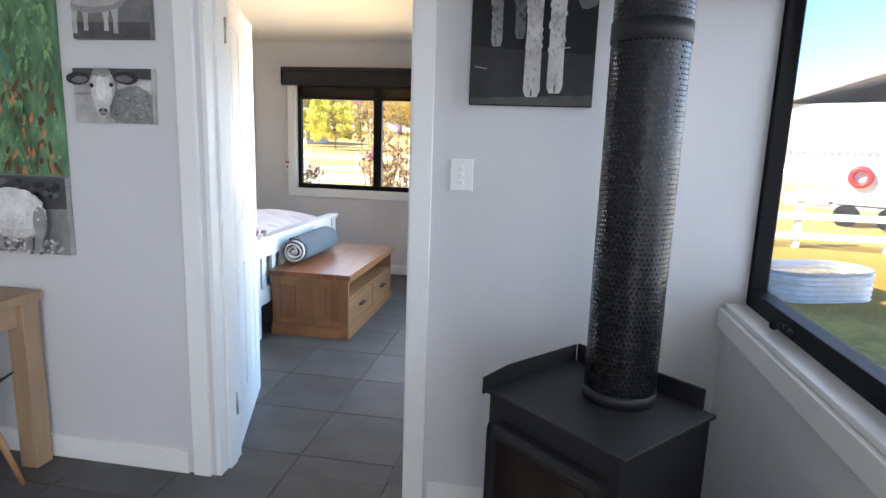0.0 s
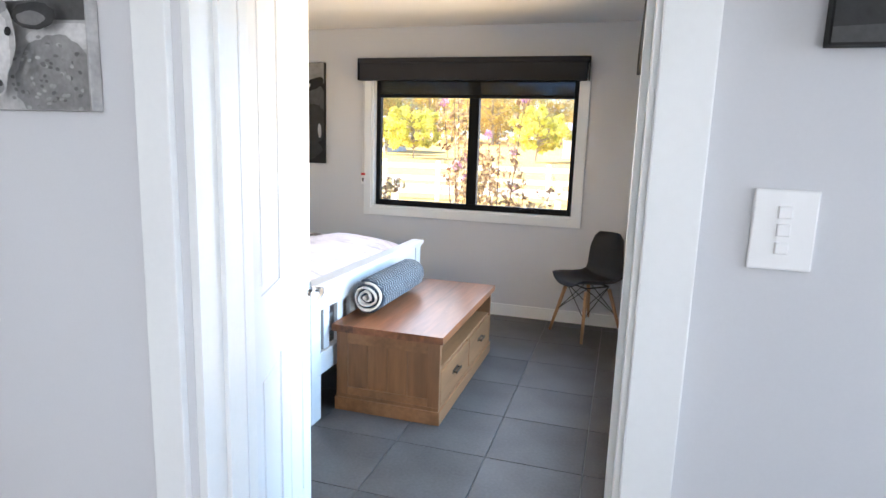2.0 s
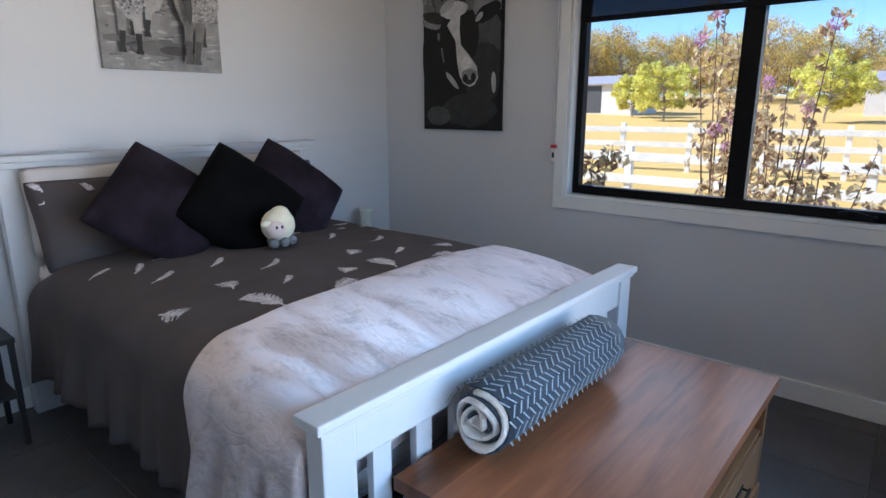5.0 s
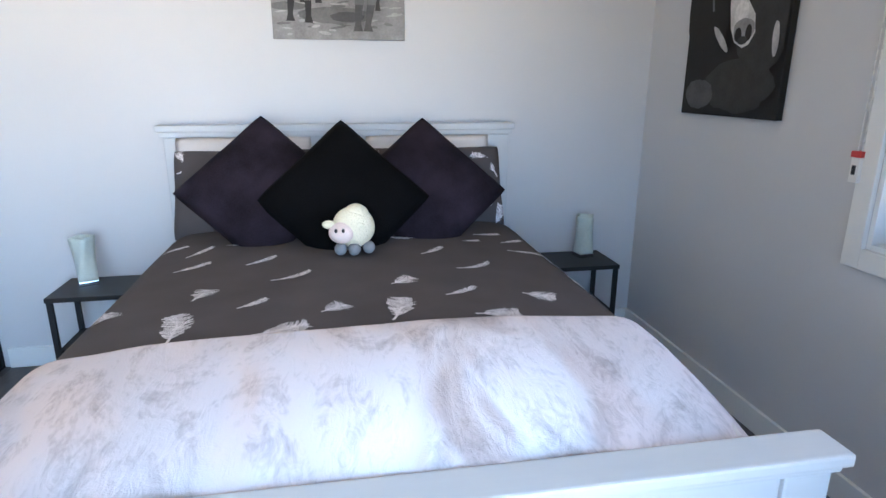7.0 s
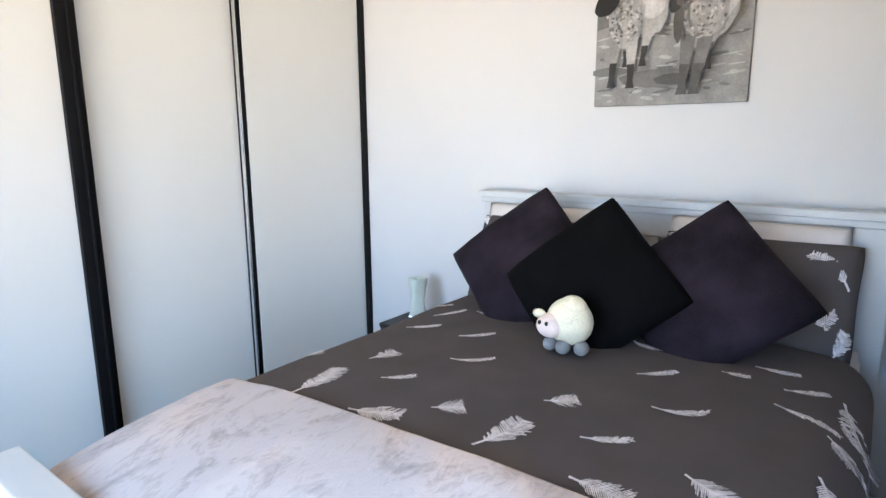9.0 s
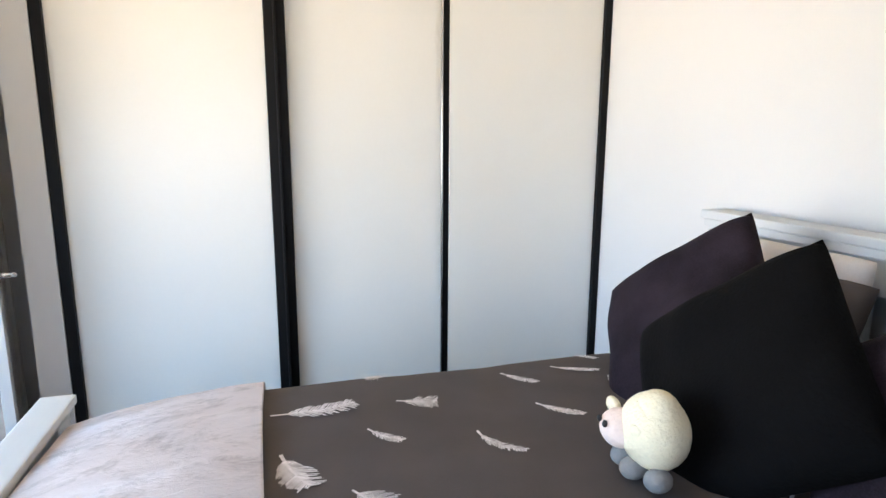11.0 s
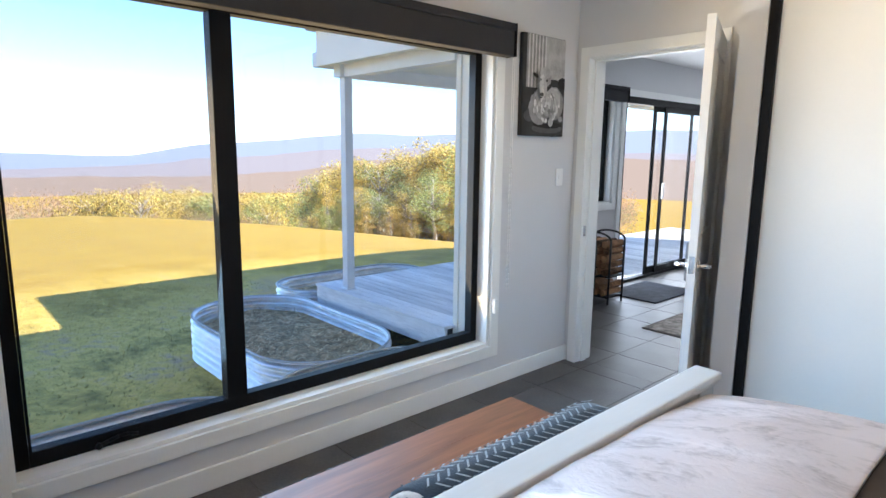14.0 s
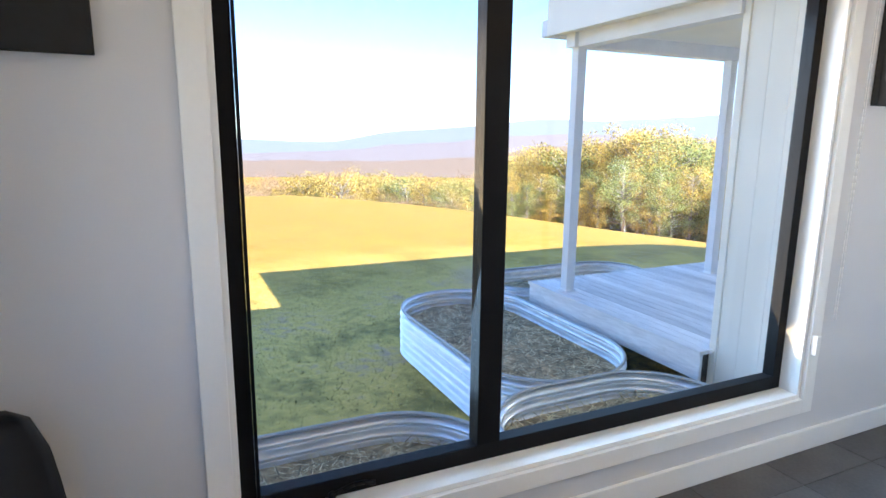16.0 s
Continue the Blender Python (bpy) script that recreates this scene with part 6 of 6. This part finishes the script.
# distance haze is mixed into these leaf colours
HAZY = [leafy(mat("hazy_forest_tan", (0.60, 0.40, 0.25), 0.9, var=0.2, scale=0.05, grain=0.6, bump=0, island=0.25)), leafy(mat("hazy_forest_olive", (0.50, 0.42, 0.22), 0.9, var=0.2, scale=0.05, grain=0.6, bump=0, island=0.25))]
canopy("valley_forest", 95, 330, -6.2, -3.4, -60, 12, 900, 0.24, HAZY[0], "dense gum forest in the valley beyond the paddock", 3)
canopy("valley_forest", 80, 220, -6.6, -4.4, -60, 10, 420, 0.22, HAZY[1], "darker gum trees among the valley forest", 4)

# far forest floor and ranges; distance haze is put into their glowing colours
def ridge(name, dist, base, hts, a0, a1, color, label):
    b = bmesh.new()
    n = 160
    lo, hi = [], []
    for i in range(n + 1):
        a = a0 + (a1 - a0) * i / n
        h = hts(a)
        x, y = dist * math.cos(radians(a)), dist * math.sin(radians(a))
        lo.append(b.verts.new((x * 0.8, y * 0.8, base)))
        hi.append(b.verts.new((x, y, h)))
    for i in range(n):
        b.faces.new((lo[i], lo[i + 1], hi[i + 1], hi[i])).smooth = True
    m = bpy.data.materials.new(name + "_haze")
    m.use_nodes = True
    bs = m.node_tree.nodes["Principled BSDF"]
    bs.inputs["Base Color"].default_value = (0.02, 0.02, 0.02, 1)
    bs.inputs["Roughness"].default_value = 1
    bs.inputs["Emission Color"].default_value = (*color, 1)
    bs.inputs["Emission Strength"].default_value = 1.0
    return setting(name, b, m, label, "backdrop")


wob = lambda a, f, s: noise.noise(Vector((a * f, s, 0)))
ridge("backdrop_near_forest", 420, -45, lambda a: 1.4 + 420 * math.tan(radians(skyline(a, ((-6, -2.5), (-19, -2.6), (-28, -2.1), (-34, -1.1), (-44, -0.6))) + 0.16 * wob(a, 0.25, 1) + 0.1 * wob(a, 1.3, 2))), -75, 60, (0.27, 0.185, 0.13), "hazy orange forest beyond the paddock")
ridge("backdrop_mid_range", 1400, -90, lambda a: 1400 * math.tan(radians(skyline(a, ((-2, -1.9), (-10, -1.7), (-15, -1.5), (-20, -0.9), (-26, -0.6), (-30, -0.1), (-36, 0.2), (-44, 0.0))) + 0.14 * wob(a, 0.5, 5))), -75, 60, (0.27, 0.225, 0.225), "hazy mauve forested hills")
ridge("backdrop_far_range", 2600, -90, lambda a: 2600 * math.tan(radians(skyline(a, ((-2, -0.5), (-8, -0.6), (-11, -0.75), (-14.5, -0.7), (-17, -0.2), (-19.4, 0.25), (-24, 0.55), (-28.5, 1.0), (-33.8, 1.5), (-41, 1.4), (-50, 2.0))) + 0.14 * wob(a, 0.35, 9) * (a < -12))), -75, 60, (0.245, 0.265, 0.32), "distant mountain range, pale blue with painted haze")

# ---- north paddock: fence, shrub, sheds, trees ----
PAINT = mat("fence_paint", (0.90, 0.86, 0.78), 0.7, var=0.08, scale=4, grain=30, bump=0.1)
fn = thing("paddock_fence", pose(-1.5, 10.5, ground_z(-1.5, 10.5)), "white painted post and rail paddock fence", "fence")
for i in range(13):
    part("post", block(-10.06 + i * 1.7, -9.94 + i * 1.7, -0.06, 0.06, -0.3, 1.25, 0.008), PAINT, fn)
for z in (0.30, 0.70, 1.08):
    part("rail", block(-10.0, 10.4, -0.10, -0.06, z - 0.07, z + 0.07, 0.006), PAINT, fn)
fn2 = copy_thing(fn, pose(-2.5, 17.0, ground_z(-2.5, 17), 0, 0, 8))


def shrub(m, h, seed, leafmat, flower, label):
    random.seed(seed)
    ob = thing("flowering_shrub", m, label, "shrub")
    sb, lb_, fb = bmesh.new(), bmesh.new(), bmesh.new()
    for k in range(8):
        a = random.uniform(0, 6.28)
        top = Vector((math.cos(a) * random.uniform(0.05, 0.55), math.sin(a) * random.uniform(0.05, 0.3), h * random.uniform(0.55, 1.0)))
        base = Vector((math.cos(a) * 0.06, math.sin(a) * 0.06, 0))
        tube(sb, base, top, 0.012, 0.004, 6)
        for j in range(32):
            t = random.uniform(0.25, 1.0)
            p = base.lerp(top, t) + Vector((random.gauss(0, 0.07), random.gauss(0, 0.07), random.gauss(0, 0.05)))
            leafball(lb_, p, 0.05, 5, 0.042, 1, 0)
        if k % 2 == 0:
            leafball(fb, top * 0.97, 0.08, 40, 0.024, 1, 0)
    part("stem", sb, mat("shrub_stem", (0.16, 0.08, 0.05), 0.8, var=0.2), ob)
    part("foliage", lb_, leafmat, ob, "reddish bronze leaves")
    # without pink petals the tip clusters are only more bronze leaves
    part("blossom", fb, flower, ob, "pink blossom clusters" if flower is PINK else "bronze leaf clumps at the stem tips")
    return ob


BRONZE = leafy(mat("bronze_leaves", (0.95, 0.56, 0.32), 0.7, var=0.3, scale=5, bump=0, island=0.6))
PINK = leafy(mat("pink_petals", (0.88, 0.45, 0.68), 0.7, var=0.2, scale=9, bump=0, island=0.5))
shrub(pose(-2.38, 7.3, ground_z(-2.38, 7.3)), 3.1, 4, BRONZE, PINK, "crepe myrtle with bronze leaves and pink blossom")
shrub(pose(-2.80, 5.1, GZ), 1.75, 9, BRONZE, BRONZE, "slim crepe myrtle with bronze leaves")
shrub(pose(-1.86, 7.35, ground_z(-1.86, 7.35)), 2.9, 14, BRONZE, PINK, "tall crepe myrtle with bronze leaves")
shrub(pose(-1.52, 7.6, ground_z(-1.52, 7.6)), 1.7, 23, BRONZE, PINK, "young crepe myrtle with bronze leaves")
random.seed(5)
for x, y, h, sd_ in ((-14.1, 37.6, 3.4, 1), (-6.0, 39.5, 3.7, 2), (-1.0, 38.0, 2.9, 3), (-17.5, 41, 2.8, 4)):
    tree("autumn_tree", pose(x, y, ground_z(x, y)), h, h * 0.52, YEL, "small tree with bright yellow autumn leaves", 74, 110, 0.10, 60 + sd_, "autumn trees", 0.2)
k = 0
for i in range(125):
    a = 50 + i * 0.73 + random.uniform(-1, 1)
    d = random.uniform(72, 95)
    s = random.uniform(0.70, 1.0) * (1.0 if a > 95.5 else 0.72)
    x, y, z = polar(a, d)
    copy_thing(protos[k % 6], pose(x, y, z - 0.5, 0, 0, random.uniform(0, 360)) @ Matrix.Diagonal((s * 1.25, s * 1.25, s, 1)))
    k += 1


def shed(m, L, W, H, wallmat, label, opens=()):
    ob = thing("farm_shed", m, label, "shed")
    part("wall", block(-L / 2, L / 2, -W / 2, W / 2, -0.4, H, 0.01), wallmat, ob)
    b = bmesh.new()
    for s in (-1, 1):
        v = [b.verts.new(p) for p in ((-L / 2 - 0.3, s * (W / 2 + 0.35), H - 0.05), (L / 2 + 0.3, s * (W / 2 + 0.35), H - 0.05), (L / 2 + 0.3, 0, H + W * 0.16), (-L / 2 - 0.3, 0, H + W * 0.16))]
        b.faces.new(v)
    o = part("roof", b, mat("shed_roof", (0.42, 0.40, 0.42), 0.5, var=0.06), ob)
    s1 = o.modifiers.new("thick", 'SOLIDIFY')
    s1.thickness = 0.08
    # bays aren't cut: dark panels put the shade inside onto the wall
    for x0, x1, z0, z1 in opens:
        part("opening", block(x0, x1, -W / 2 - 0.03, -W / 2 + 0.02, z0, z1, 0.005), mat("shed_bay_shade", (0.06, 0.06, 0.065), 0.6, var=0.1), ob, "dark panel painted for the shade in a shed bay")
    return ob


SHEDW = mat("white_sheet_wall", (0.68, 0.66, 0.62), 0.6, var=0.04, scale=2, grain=20, bump=0.05)
shed(pose(-1.6, 50, ground_z(-1.6, 50), 0, 0, 4), 7.0, 4, 2.1, SHEDW, "long white farm shed with dark bay", ((0.4, 1.6, 0, 1.8), (2.1, 3.3, 0, 1.8)))
shed(pose(-22.0, 46, ground_z(-22, 46), 0, 0, -6), 7.0, 4, 2.1, SHEDW, "low farm shed behind the trees", ((-1.5, 1.0, 0, 2.0),))
shed(pose(15.5, 24.0, ground_z(15.5, 24.0), 0, 0, 52), 9.0, 8.0, 3.4, SHEDW, "white gabled shed beyond the lawn", ((0.5, 3.0, 0.3, 2.6),))
# corrugated fence with red hose reel
cf = thing("corrugated_fence", pose(10.5, 18.5, ground_z(10.5, 18.5), 0, 0, -32), "grey corrugated steel boundary fence", "fence")
b = bmesh.new()
sheet(b, lambda u, v: Vector((-6 + 12 * u, 0.04 * math.sin(u * 12 * 2 * math.pi / 0.2), -0.3 + 1.9 * v)), 480, 1)
o = part("sheeting", b, ZINC, cf)
s1 = o.modifiers.new("thick", 'SOLIDIFY')
s1.thickness = 0.01
reel = thing("hose_reel", pose(7.9, 13.4, ground_z(7.9, 13.4), 0, 0, -32), "red hose reel on a white tank trailer", "hose reel")
b = bmesh.new()
R_, r_ = 0.20, 0.07
sheet(b, lambda u, v: Vector(((R_ + r_ * math.cos(6.2832 * v)) * math.cos(6.2832 * u), r_ * math.sin(6.2832 * v), 1.25 + (R_ + r_ * math.cos(6.2832 * v)) * math.sin(6.2832 * u))), 32, 14)
part("coil", b, RED, reel, "coiled red hose")
part("tank", block(-0.5, 1.1, 0.12, 1.0, 0.55, 1.5, 0.08), PLASTIC, reel, "white water tank")
part("chassis", block(-1.6, 1.3, 0.2, 0.9, 0.42, 0.52, 0.01), ZINC, reel)
for sx in (-0.2, 0.7):
    b = bmesh.new()
    tube(b, (sx, 0.1, 0.28), (sx, 0.3, 0.28), 0.28, seg=24)
    part("wheel", b, SHELL, reel, "black rubber wheel")
part("tool_box", block(-1.3, -0.6, 0.15, 0.9, 0.5, 0.85, 0.02), SHEDW, reel)


# ---- floor tiles, piece by piece ----
PX, X0, Y0 = 0.4545, -0.197, 0.53
tile_cache = {}
slab = thing("tile_field", Matrix(), "dark slate grey square porcelain floor tiles", "tiles")
slab["kind"] = "structure"
def clipped(lo, hi, a, b):
    return max(lo, a), min(hi, b)
def lay_tiles(xa, xb, ya, yb):
    for i in range(math.floor((xa - X0) / PX), math.ceil((xb - X0) / PX) + 1):
        for j in range(math.floor((ya - Y0) / PX), math.ceil((yb - Y0) / PX) + 1):
            ax, bx = clipped(xa, xb, X0 + i * PX + 0.0018, X0 + (i + 1) * PX - 0.0018)
            ay, by = clipped(ya, yb, Y0 + j * PX + 0.0018, Y0 + (j + 1) * PX - 0.0018)
            if bx - ax < 0.01 or by - ay < 0.01:
                continue
            key = (round(bx - ax, 3), round(by - ay, 3))
            if key not in tile_cache:
                tile_cache[key] = finish(block(-key[0] / 2, key[0] / 2, -key[1] / 2, key[1] / 2, -0.008, 0.0, 0.0015), "tile", TILE)
            ob = new("tile", tile_cache[key])
            ob.parent = slab
            ob.location = ((ax + bx) / 2, (ay + by) / 2, 0.0)
lay_tiles(-3.9, 0.08, -0.08, 3.93)
lay_tiles(-4.1, 1.11, -6.65, -0.08)
